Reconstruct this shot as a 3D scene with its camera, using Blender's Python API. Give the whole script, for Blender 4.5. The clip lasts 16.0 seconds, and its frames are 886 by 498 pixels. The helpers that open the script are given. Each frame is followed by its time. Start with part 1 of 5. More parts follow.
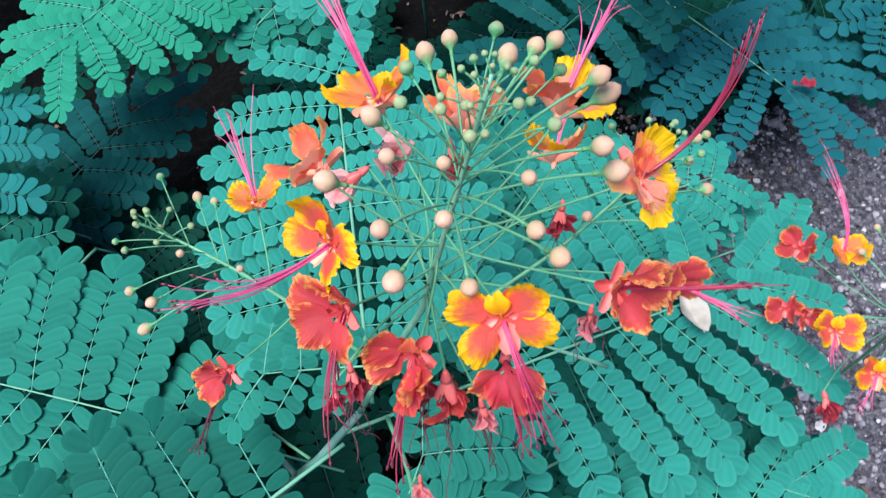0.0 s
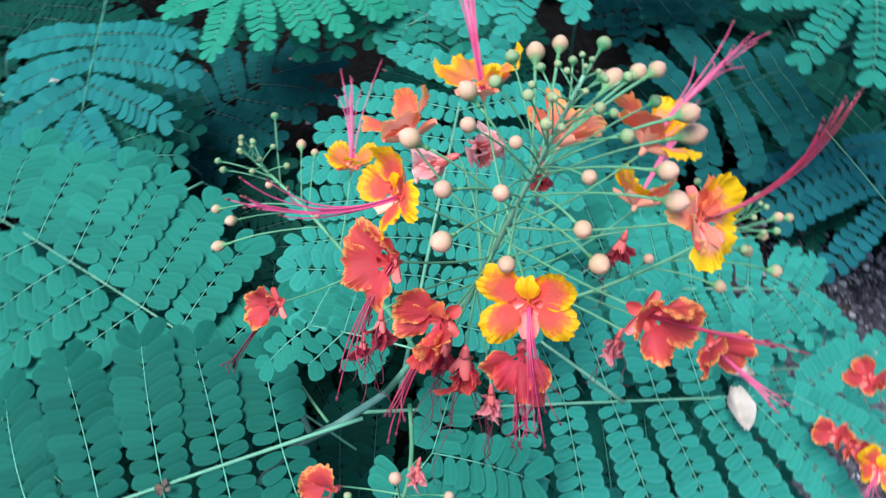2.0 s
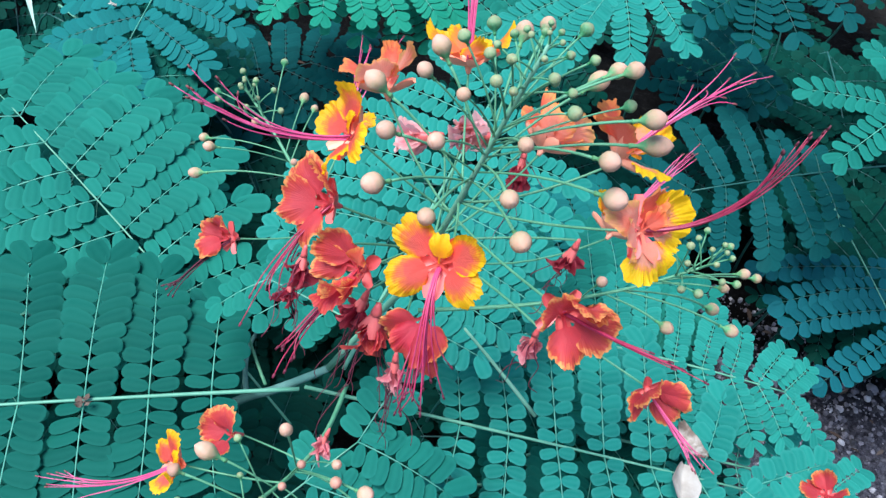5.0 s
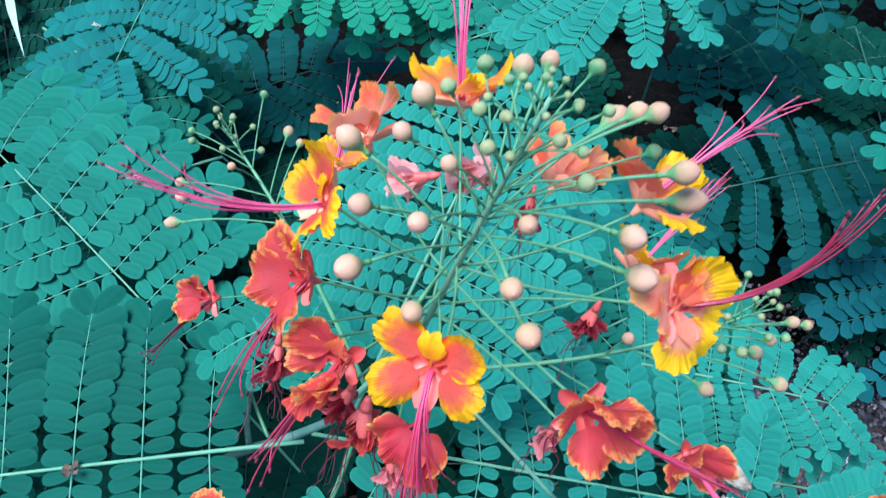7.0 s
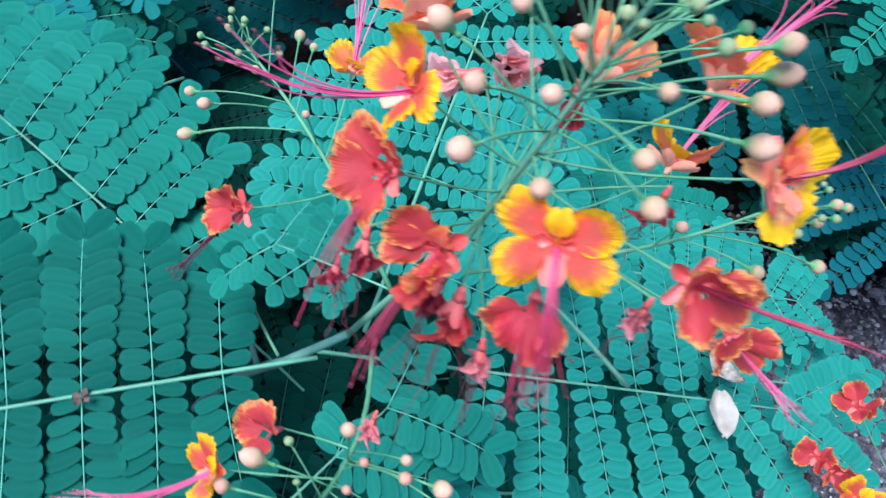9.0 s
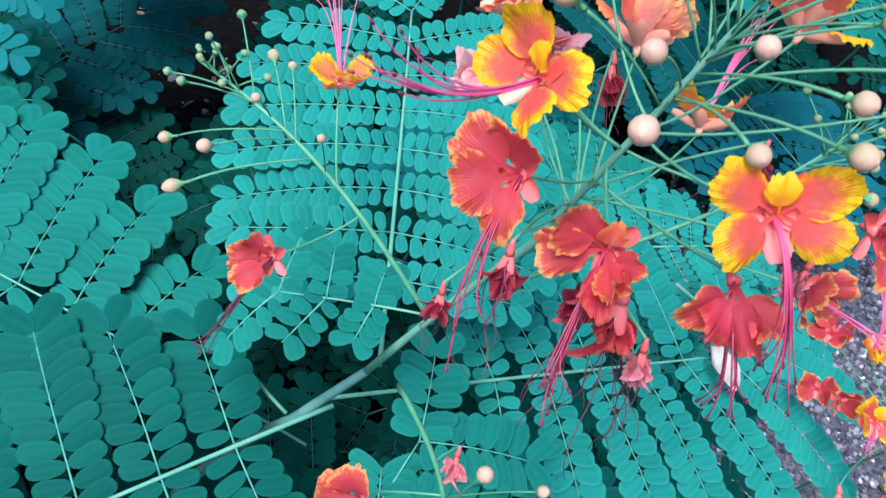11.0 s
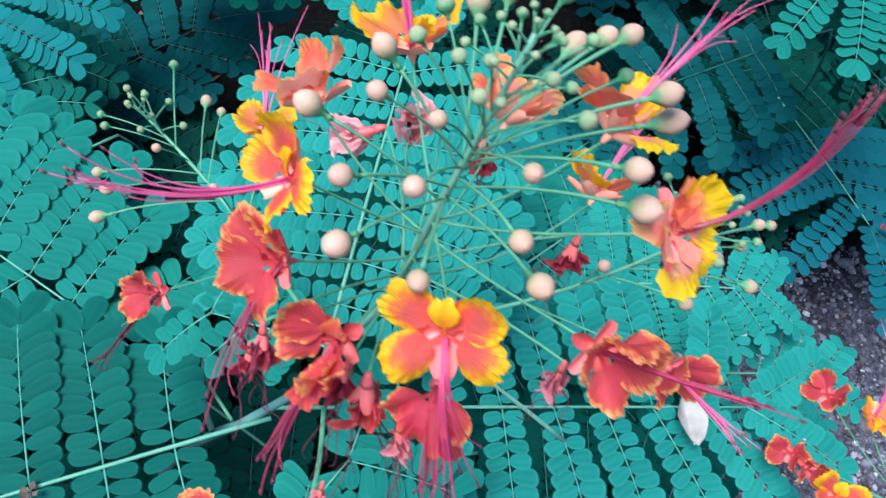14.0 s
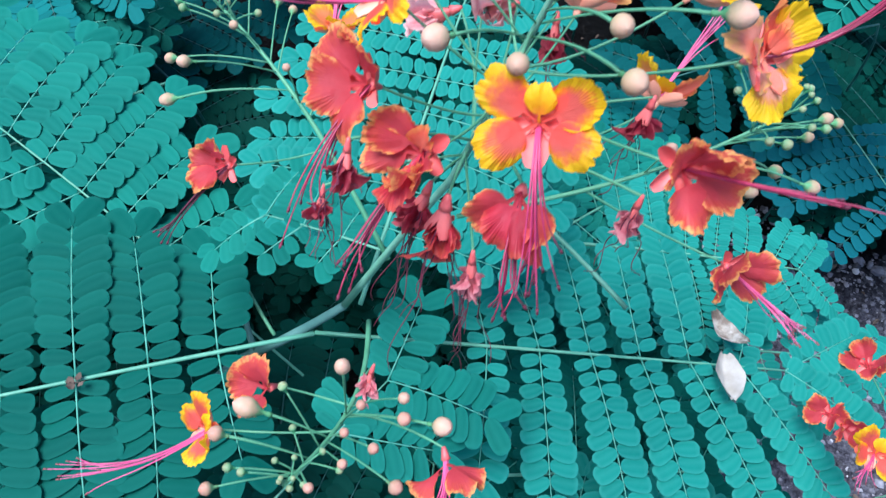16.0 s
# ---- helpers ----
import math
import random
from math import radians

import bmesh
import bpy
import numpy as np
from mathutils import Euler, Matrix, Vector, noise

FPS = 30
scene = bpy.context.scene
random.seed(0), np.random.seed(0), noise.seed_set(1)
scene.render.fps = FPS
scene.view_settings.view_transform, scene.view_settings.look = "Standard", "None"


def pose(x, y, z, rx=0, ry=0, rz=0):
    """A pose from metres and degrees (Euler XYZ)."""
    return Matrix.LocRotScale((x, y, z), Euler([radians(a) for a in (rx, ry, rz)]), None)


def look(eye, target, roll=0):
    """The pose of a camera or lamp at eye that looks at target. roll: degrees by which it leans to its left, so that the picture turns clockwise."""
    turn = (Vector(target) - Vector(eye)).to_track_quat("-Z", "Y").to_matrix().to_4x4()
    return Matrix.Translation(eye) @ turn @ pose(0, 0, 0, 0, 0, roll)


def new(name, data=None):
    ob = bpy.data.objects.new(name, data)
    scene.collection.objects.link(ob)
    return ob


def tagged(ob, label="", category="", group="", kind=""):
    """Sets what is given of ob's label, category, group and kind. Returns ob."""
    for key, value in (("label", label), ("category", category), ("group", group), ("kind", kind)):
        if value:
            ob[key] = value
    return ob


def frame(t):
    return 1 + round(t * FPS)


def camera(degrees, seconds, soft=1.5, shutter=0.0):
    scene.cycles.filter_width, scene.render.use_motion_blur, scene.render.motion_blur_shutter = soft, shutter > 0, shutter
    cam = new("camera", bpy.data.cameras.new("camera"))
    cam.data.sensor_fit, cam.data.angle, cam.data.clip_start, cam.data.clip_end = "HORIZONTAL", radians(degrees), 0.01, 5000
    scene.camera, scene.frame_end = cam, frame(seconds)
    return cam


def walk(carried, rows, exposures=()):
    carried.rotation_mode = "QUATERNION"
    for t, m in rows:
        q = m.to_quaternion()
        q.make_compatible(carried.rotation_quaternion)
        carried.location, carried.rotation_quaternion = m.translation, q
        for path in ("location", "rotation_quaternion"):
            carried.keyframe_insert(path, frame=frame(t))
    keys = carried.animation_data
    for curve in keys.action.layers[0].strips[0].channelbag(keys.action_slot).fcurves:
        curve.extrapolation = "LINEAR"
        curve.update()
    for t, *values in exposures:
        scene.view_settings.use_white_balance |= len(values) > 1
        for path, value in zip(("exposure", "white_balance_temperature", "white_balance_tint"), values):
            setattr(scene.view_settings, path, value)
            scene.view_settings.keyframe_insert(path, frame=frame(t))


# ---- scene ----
cam = camera(57.5, 16.0, soft=1.4, shutter=0.5)
PATH = [
    (0, (0.014, -0.005, 0.984), (-0.005, 0.983, -0.755), -1.3),
    (0.5, (0.012, -0.005, 0.979), (-0.011, 0.959, -0.773), -3.2),
    (1, (0.015, -0.004, 0.975), (-0.013, 0.959, -0.777), -2.7),
    (1.5, (0.017, -0.01, 0.979), (-0.018, 0.985, -0.756), -0.0),
    (2, (0.033, -0.033, 0.985), (-0.223, 1.011, -0.701), 4.9),
    (2.5, (0.05, -0.035, 0.976), (-0.198, 1.061, -0.679), 13.2),
    (3, (0.073, -0.02, 0.972), (-0.194, 1.13, -0.643), 16.0),
    (3.5, (0.087, -0.02, 0.978), (-0.258, 1.11, -0.636), 14.8),
    (4, (0.08, -0.037, 0.97), (-0.311, 1.039, -0.67), 13.6),
    (4.2, (0.08, -0.041, 0.968), (-0.313, 1.038, -0.669), 14.5),
    (6.3, (0.068, -0.012, 0.935), (-0.286, 1.045, -0.726), 15.0),
    (6.5, (0.062, -0.007, 0.928), (-0.306, 1.026, -0.744), 14.1),
    (7, (0.063, 0.016, 0.944), (-0.339, 1.047, -0.722), 10.4),
    (7.5, (0.079, -0.012, 0.974), (-0.324, 1.041, -0.677), 10.9),
    (8, (0.088, -0.025, 0.988), (-0.317, 1.056, -0.645), 9.3),
    (8.5, (0.08, -0.018, 0.964), (-0.355, 0.995, -0.705), 8.7),
    (8.8, (0.049, -0.013, 0.943), (-0.216, 0.929, -0.801), 14.4),
    (9, (0.021, -0.018, 0.926), (-0.137, 0.98, -0.799), 18.7),
    (9.2, (-0.004, -0.02, 0.918), (-0.116, 1.005, -0.796), 19.6),
    (11.3, (-0.07, -0.028, 0.868), (0.161, 1.098, -0.768), 24.8),
    (11.5, (-0.077, -0.034, 0.86), (0.184, 1.08, -0.781), 26.6),
    (12, (-0.082, -0.016, 0.873), (0.16, 1.107, -0.764), 26.7),
    (12.5, (-0.057, 0.017, 0.904), (0.143, 1.118, -0.755), 22.0),
    (13, (-0.026, 0.039, 0.925), (0.09, 1.109, -0.761), 17.1),
    (13.1, (-0.020, 0.037, 0.927), (0.055, 1.097, -0.767), 16.1),
    (13.5, (0.005, 0.028, 0.928), (-0.017, 1.029, -0.803), 15.2),
    (13.9, (0.03, 0.02, 0.933), (-0.096, 1.017, -0.796), 13.7),
    (14, (0.036, 0.017, 0.934), (-0.09, 1.029, -0.787), 13.8),
    (14.5, (0.052, 0.004, 0.933), (-0.134, 1.014, -0.782), 12.0),
    (15, (0.05, -0.01, 0.926), (-0.135, 1.014, -0.782), 12.5),
    (15.5, (0.048, -0.024, 0.915), (-0.163, 1.01, -0.784), 13.1),
    (16, (0.041, -0.042, 0.903), (-0.149, 1.008, -0.789), 14.5),
]
walk(cam, [(t, look(eye, target, roll)) for t, eye, target, roll in PATH], [(0.0, 2.05, 6300, 10), (1.5, 2.05, 6280, 10), (3.5, 2.08, 6080, 9), (6.5, 2.08, 5830, 9), (8.5, 2.08, 5700, 9), (11.5, 2.08, 5650, 9), (13.5, 2.06, 5720, 9), (14.5, 2.06, 5600, 9), (16.0, 2.10, 5600, 9)])

# ---- light ----
world = bpy.data.worlds.new("sky")
scene.world = world
world.use_nodes = True
wn = world.node_tree
sky = wn.nodes.new("ShaderNodeTexSky")
sky.sky_type = "NISHITA"
sky.sun_disc = False
sky.sun_elevation, sky.sun_rotation = radians(69), radians(-130)
wn.links.new(sky.outputs[0], wn.nodes["Background"].inputs[0])
wn.nodes["Background"].inputs[1].default_value = 0.058
sun = new("sun", bpy.data.lights.new("sun", "SUN"))
sun.data.energy, sun.data.angle, sun.data.color = 1.9, radians(32), (1.0, 0.98, 0.95)
sun.matrix_world = look((-0.55, -0.25, 2.2), (0, 0.2, 0.4))

# ---- materials ----


def nodes_of(name):
    m = bpy.data.materials.new(name)
    m.use_nodes = True
    nt = m.node_tree
    return m, nt, nt.nodes, nt.nodes["Principled BSDF"]


def ramp(nt, fac, stops):
    r = nt.nodes.new("ShaderNodeValToRGB")
    el = r.color_ramp.elements
    while len(el) < len(stops):
        el.new(0.5)
    for e, (p, c) in zip(el, stops):
        e.position, e.color = p, (*c, 1)
    nt.links.new(fac, r.inputs[0])
    return r.outputs[0]


def noise_tex(nt, scale, detail=3, rough=0.55, coord="Object"):
    c = nt.nodes.new("ShaderNodeTexCoord")
    n = nt.nodes.new("ShaderNodeTexNoise")
    n.inputs["Scale"].default_value, n.inputs["Detail"].default_value, n.inputs["Roughness"].default_value = scale, detail, rough
    nt.links.new(c.outputs[coord], n.inputs["Vector"])
    return n.outputs["Fac"]


def math_node(nt, op, a, b=0.0, clamp=False):
    n = nt.nodes.new("ShaderNodeMath")
    n.operation, n.use_clamp = op, clamp
    for k, v in enumerate((a, b)):
        if isinstance(v, (int, float)):
            n.inputs[k].default_value = v
        else:
            nt.links.new(v, n.inputs[k])
    return n.outputs[0]


def mix(nt, kind, fac, a, b):
    n = nt.nodes.new("ShaderNodeMix")
    n.data_type, n.blend_type = "RGBA", kind
    for k, v in ((0, fac), (6, a), (7, b)):
        if isinstance(v, (int, float)):
            n.inputs[k].default_value = v
        elif isinstance(v, tuple):
            n.inputs[k].default_value = (*v, 1)
        else:
            nt.links.new(v, n.inputs[k])
    return n.outputs[2]


def bump(nt, height, strength, distance):
    b = nt.nodes.new("ShaderNodeBump")
    b.inputs["Strength"].default_value, b.inputs["Distance"].default_value = strength, distance
    nt.links.new(height, b.inputs["Height"])
    return b.outputs[0]


def attr(nt, name):
    a = nt.nodes.new("ShaderNodeAttribute")
    a.attribute_name = name
    return a.outputs["Fac"]


def leaf_material(name, dark, light, rib, rough=0.6):
    m, nt, ns, p = nodes_of(name)
    info = ns.new("ShaderNodeObjectInfo")
    geo = ns.new("ShaderNodeNewGeometry")
    rnd = math_node(nt, "FRACT", math_node(nt, "ADD", info.outputs["Random"], geo.outputs["Random Per Island"]))
    n1 = noise_tex(nt, 6.0, 2, coord="Generated")
    c = ramp(nt, math_node(nt, "ADD", math_node(nt, "MULTIPLY", rnd, 0.8), math_node(nt, "MULTIPLY", n1, 0.3)), [(0.05, dark), (0.95, light)])
    # pale midrib and a thin paler margin
    e = attr(nt, "rib")
    c = mix(nt, "MIX", math_node(nt, "MULTIPLY", e, 0.36), c, rib)
    nt.links.new(c, p.inputs["Base Color"])
    p.inputs["Roughness"].default_value = rough
    p.inputs["Specular IOR Level"].default_value = 0.03
    nt.links.new(bump(nt, noise_tex(nt, 30.0, 2, coord="Generated"), 0.08, 0.001), p.inputs["Normal"])
    # thin leaves let a little light through
    tr = ns.new("ShaderNodeBsdfTranslucent")
    nt.links.new(mix(nt, "MULTIPLY", 1.0, c, (0.9, 1.0, 0.5)), tr.inputs["Color"])
    mx = ns.new("ShaderNodeMixShader")
    mx.inputs[0].default_value = 0.12
    nt.links.new(p.outputs[0], mx.inputs[1])
    nt.links.new(tr.outputs[0], mx.inputs[2])
    nt.links.new(mx.outputs[0], ns["Material Output"].inputs["Surface"])
    return m


LEAF = leaf_material("leaf_green", (0.012, 0.132, 0.106), (0.019, 0.186, 0.148), (0.09, 0.32, 0.27))
LEAF_YOUNG = leaf_material("leaf_young_green", (0.010, 0.145, 0.092), (0.018, 0.19, 0.122), (0.05, 0.28, 0.18))
# leaf_green darkened by about half: light shade is put into the colour
LEAF_HALF_SHADE = leaf_material("leaf_green_half_shade", (0.0045, 0.059, 0.045), (0.0075, 0.084, 0.063), (0.020, 0.135, 0.105))
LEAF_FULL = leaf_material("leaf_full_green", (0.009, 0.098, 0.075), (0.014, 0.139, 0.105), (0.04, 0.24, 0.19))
# darker again: deep shade under the canopy is put into this green
LEAF_DEEP_SHADE = leaf_material("leaf_green_deep_shade", (0.002, 0.025, 0.018), (0.0035, 0.043, 0.031), (0.005, 0.066, 0.049))
# leaf_blue_green at less than half: background shade is put into the colour
LEAF_BLUE_SHADE = leaf_material("leaf_blue_green_shade", (0.0035, 0.041, 0.041), (0.006, 0.060, 0.060), (0.008, 0.086, 0.086))
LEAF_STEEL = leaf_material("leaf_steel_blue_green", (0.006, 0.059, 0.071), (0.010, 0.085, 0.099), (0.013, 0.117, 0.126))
LEAF_BLUE = leaf_material("leaf_blue_green", (0.009, 0.092, 0.088), (0.014, 0.133, 0.126), (0.016, 0.155, 0.16))


def stalk_material(name, a, b, rough=0.55):
    m, nt, ns, p = nodes_of(name)
    c = ramp(nt, noise_tex(nt, 60.0, 4), [(0.3, a), (0.7, b)])
    nt.links.new(c, p.inputs["Base Color"])
    p.inputs["Roughness"].default_value = rough
    nt.links.new(bump(nt, noise_tex(nt, 300.0, 3), 0.3, 0.0006), p.inputs["Normal"])
    return m


STALK = stalk_material("stalk_green", (0.058, 0.21, 0.105), (0.105, 0.30, 0.165))
AXIS = stalk_material("axis_green", (0.090, 0.25, 0.160), (0.17, 0.37, 0.26))
RACHIS = stalk_material("rachis_pale", (0.065, 0.23, 0.15), (0.115, 0.31, 0.205))
RIBS = stalk_material("pinna_stalk", (0.03, 0.20, 0.145), (0.08, 0.30, 0.21))
# RIBS in a darker copy: shade put into the stalks of background leaves
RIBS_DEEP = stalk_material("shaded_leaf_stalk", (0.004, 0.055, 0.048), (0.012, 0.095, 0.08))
BARK = stalk_material("branch_bark", (0.035, 0.11, 0.095), (0.075, 0.18, 0.155), 0.8)
FILAMENT = stalk_material("filament_pink", (0.45, 0.035, 0.14), (0.62, 0.10, 0.24), 0.45)
FILAMENT_ROSE = stalk_material("filament_rose", (0.32, 0.016, 0.07), (0.50, 0.05, 0.14), 0.45)
FILAMENT_RED = stalk_material("filament_red", (0.20, 0.008, 0.038), (0.33, 0.020, 0.070), 0.45)
FILAMENT_DARK = stalk_material("filament_dark", (0.05, 0.006, 0.016), (0.15, 0.012, 0.04), 0.6)
ANTHER = stalk_material("anther", (0.10, 0.02, 0.03), (0.22, 0.06, 0.06), 0.7)
SEPAL = stalk_material("sepal_peach", (0.72, 0.25, 0.16), (0.80, 0.35, 0.235), 0.5)
SEPAL_RED = stalk_material("sepal_red", (0.50, 0.06, 0.07), (0.64, 0.14, 0.125), 0.5)
SEPAL_ROSE = stalk_material("sepal_rose", (0.70, 0.13, 0.13), (0.78, 0.21, 0.19), 0.5)


def petal_material(name, inner, mid, margin, at, vein, rough=0.5, streak=0.22):
    m, nt, ns, p = nodes_of(name)
    e = attr(nt, "edge")
    n1 = noise_tex(nt, 420.0, 3)
        # fine veins running out from the claw
    w = ns.new("ShaderNodeTexWave")
    w.inputs["Scale"].default_value, w.inputs["Distortion"].default_value = 5.2, 2.6
    comb = ns.new("ShaderNodeCombineXYZ")
    nt.links.new(attr(nt, "across"), comb.inputs[0])
    nt.links.new(math_node(nt, "MULTIPLY", e, 0.5), comb.inputs[1])
    nt.links.new(comb.outputs[0], w.inputs["Vector"])
    # the veins carry the inner colour out into the margin
    f = math_node(nt, "ADD", e, math_node(nt, "MULTIPLY", math_node(nt, "SUBTRACT", n1, 0.5), 0.55))
    f = math_node(nt, "SUBTRACT", f, math_node(nt, "MULTIPLY", math_node(nt, "SUBTRACT", w.outputs["Fac"], 0.4), 0.045))
    c = ramp(nt, f, [(at[0], inner), (at[1], mid), (at[2], margin)])
    vf = math_node(nt, "MULTIPLY", math_node(nt, "MULTIPLY", math_node(nt, "POWER", w.outputs["Fac"], 2.0), math_node(nt, "SUBTRACT", 1.05, e, True)), streak)
    c = mix(nt, "MIX", vf, c, vein)
    info = ns.new("ShaderNodeObjectInfo")
    hs = ns.new("ShaderNodeHueSaturation")
    nt.links.new(math_node(nt, "ADD", 0.86, math_node(nt, "MULTIPLY", info.outputs["Random"], 0.28)), hs.inputs["Value"])
    nt.links.new(c, hs.inputs["Color"])
    c = hs.outputs[0]
    nt.links.new(c, p.inputs["Base Color"])
    p.inputs["Roughness"].default_value = rough
    p.inputs["Specular IOR Level"].default_value = 0.3
    # crinkled between the veins
    crinkle = math_node(nt, "ADD", math_node(nt, "MULTIPLY", w.outputs["Fac"], 0.25), math_node(nt, "ADD", n1, math_node(nt, "MULTIPLY", noise_tex(nt, 190.0, 3), 2.2)))
    nt.links.new(bump(nt, crinkle, 0.38, 0.0012), p.inputs["Normal"])
    tr = ns.new("ShaderNodeBsdfTranslucent")
    nt.links.new(c, tr.inputs["Color"])
    mx = ns.new("ShaderNodeMixShader")
    mx.inputs[0].default_value = 0.52
    nt.links.new(p.outputs[0], mx.inputs[1])
    nt.links.new(tr.outputs[0], mx.inputs[2])
    nt.links.new(mx.outputs[0], ns["Material Output"].inputs["Surface"])
    return m


PETAL = {
    "bright": petal_material("petal_orange_yellow", (0.74, 0.115, 0.085), (0.86, 0.23, 0.03), (0.90, 0.51, 0.006), (0.50, 0.70, 0.86), (0.58, 0.03, 0.05), 0.5, 0.34),
    "red": petal_material("petal_red_orange", (0.61, 0.062, 0.078), (0.67, 0.085, 0.062), (0.90, 0.38, 0.12), (0.55, 0.85, 0.985), (0.38, 0.010, 0.035)),
    "salmon": petal_material("petal_salmon", (0.95, 0.46, 0.34), (0.95, 0.34, 0.23), (0.91, 0.45, 0.15), (0.2, 0.72, 0.96), (0.54, 0.04, 0.045)),
    "gold": petal_material("petal_gold", (0.80, 0.25, 0.09), (0.84, 0.28, 0.03), (0.90, 0.52, 0.006), (0.45, 0.70, 0.88), (0.72, 0.12, 0.04)),
    "standard": petal_material("petal_golden", (0.86, 0.36, 0.02), (0.90, 0.47, 0.008), (0.91, 0.55, 0.006), (0.15, 0.4, 0.7), (0.80, 0.20, 0.02)),
    "ruffled": petal_material("petal_yellow_ruffled", (0.88, 0.36, 0.25), (0.88, 0.34, 0.06), (0.91, 0.55, 0.006), (0.44, 0.60, 0.72), (0.70, 0.12, 0.05), 0.5, 0.28),
    "coral": petal_material("petal_coral", (0.90, 0.22, 0.14), (0.88, 0.155, 0.09), (0.88, 0.30, 0.09), (0.3, 0.72, 0.97), (0.50, 0.03, 0.04)),
    "crimson": petal_material("petal_crimson", (0.56, 0.052, 0.085), (0.52, 0.036, 0.060), (0.66, 0.10, 0.075), (0.3, 0.78, 0.98), (0.30, 0.010, 0.035)),
    "faded": petal_material("petal_faded_pink", (0.90, 0.55, 0.52), (0.82, 0.33, 0.36), (0.88, 0.50, 0.48), (0.3, 0.7, 0.95), (0.50, 0.05, 0.10)),
    "wilted": petal_material("petal_wilted_pink", (0.76, 0.30, 0.32), (0.66, 0.14, 0.18), (0.74, 0.28, 0.30), (0.3, 0.7, 0.95), (0.34, 0.02, 0.05)),
    "dark": petal_material("petal_wilted_crimson", (0.40, 0.028, 0.060), (0.30, 0.018, 0.040), (0.40, 0.05, 0.07), (0.3, 0.7, 0.95), (0.14, 0.005, 0.018)),
}


def bud_material(name, base, body, top):
    m, nt, ns, p = nodes_of(name)
    f = math_node(nt, "ADD", attr(nt, "along"), math_node(nt, "MULTIPLY", math_node(nt, "SUBTRACT", noise_tex(nt, 2.5, 4), 0.5), 0.7))
    c = ramp(nt, f, [(0.28, base), (0.50, body), (0.95, top)])
    info = ns.new("ShaderNodeObjectInfo")
    hs = ns.new("ShaderNodeHueSaturation")
    nt.links.new(math_node(nt, "ADD", 0.9, math_node(nt, "MULTIPLY", info.outputs["Random"], 0.2)), hs.inputs["Value"])
    nt.links.new(c, hs.inputs["Color"])
    nt.links.new(hs.outputs[0], p.inputs["Base Color"])
    p.inputs["Roughness"].default_value = 0.62
    p.inputs["Specular IOR Level"].default_value = 0.25
    p.inputs["Subsurface Weight"].default_value = 0.15
    p.inputs["Subsurface Radius"].default_value = (0.002, 0.001, 0.0006)
    nt.links.new(bump(nt, noise_tex(nt, 14.0, 3), 0.12, 0.05), p.inputs["Normal"])
    return m


BUD = bud_material("bud_peach", (0.09, 0.25, 0.11), (0.31, 0.235, 0.14), (0.48, 0.28, 0.205))
BUD_TAN = bud_material("bud_tan", (0.08, 0.24, 0.10), (0.28, 0.235, 0.13), (0.42, 0.255, 0.175))
BUD_ROSY = bud_material("bud_rosy", (0.10, 0.22, 0.10), (0.32, 0.20, 0.13), (0.42, 0.20, 0.15))
BUD_GREEN = bud_material("bud_green", (0.045, 0.20, 0.085), (0.11, 0.24, 0.115), (0.23, 0.25, 0.135))

# ---- small builders ----


def smooth(x):
    x = max(0.0, min(1.0, x))
    return x * x * (3 - 2 * x)


def mesh_object(name, verts, faces, material, parent=None, label="", attrs=None, loc=None):
    me = bpy.data.meshes.new(name)
    me.from_pydata([tuple(v) for v in verts], [], faces)
    me.polygons.foreach_set("use_smooth", [True] * len(me.polygons))
    me.materials.append(material)
    for key, values in (attrs or {}).items():
        a = me.attributes.new(key, "FLOAT", "POINT")
        a.data.foreach_set("value", values)
    return mesh_child(name, me, parent, label, loc)


def mesh_child(name, me, parent=None, label="", loc=None):
    ob = new(name, me)
    if parent:
        ob.parent = parent
    if loc is not None:
        ob.location = loc
    if label:
        ob["label"] = label
    return ob


def thing(name, loc, label, category, group=""):
    ob = new(name)
    ob.empty_display_size = 0.01
    ob.location = loc
    return tagged(ob, label, category, group)


def bend(a, b, c, n):
    """Points of the smooth curve from a towards b to c."""
    a, b, c = Vector(a), Vector(b), Vector(c)
    return [a * (1 - t) ** 2 + b * (2 * t * (1 - t)) + c * t * t for t in (i / (n - 1) for i in range(n))]


def tube_data(points, r0, r1, seg=6, knots=0.0, rng=None):
    pts = [Vector(p) for p in points]
    verts, faces = [], []
    side = None
    for i, p in enumerate(pts):
        d = (pts[min(i + 1, len(pts) - 1)] - pts[max(i - 1, 0)]).normalized()
        if side is None:
            side = d.orthogonal().normalized()
        side = (side - d * side.dot(d)).normalized()
        up = d.cross(side)
        r = r0 + (r1 - r0) * i / (len(pts) - 1)
        if knots and rng:
            r *= 1 + rng.uniform(-knots, knots)
        for k in range(seg):
            a = 2 * math.pi * k / seg
            verts.append(p + side * (r * math.cos(a)) + up * (r * math.sin(a)))
    for i in range(len(pts) - 1):
        for k in range(seg):
            a, b = i * seg + k, i * seg + (k + 1) % seg
            faces.append((a, b, b + seg, a + seg))
    faces.append(tuple(range(seg - 1, -1, -1)))
    faces.append(tuple(range(len(verts) - seg, len(verts))))
    return verts, faces


def tube(name, points, r0, r1, material, parent=None, label="", seg=6, origin=(0, 0, 0), loc=None, knots=0.0, rng=None):
    o = Vector(origin)
    v, f = tube_data([Vector(p) - o for p in points], r0, r1, seg, knots, rng)
    return mesh_object(name, v, f, material, parent, label, None, loc)


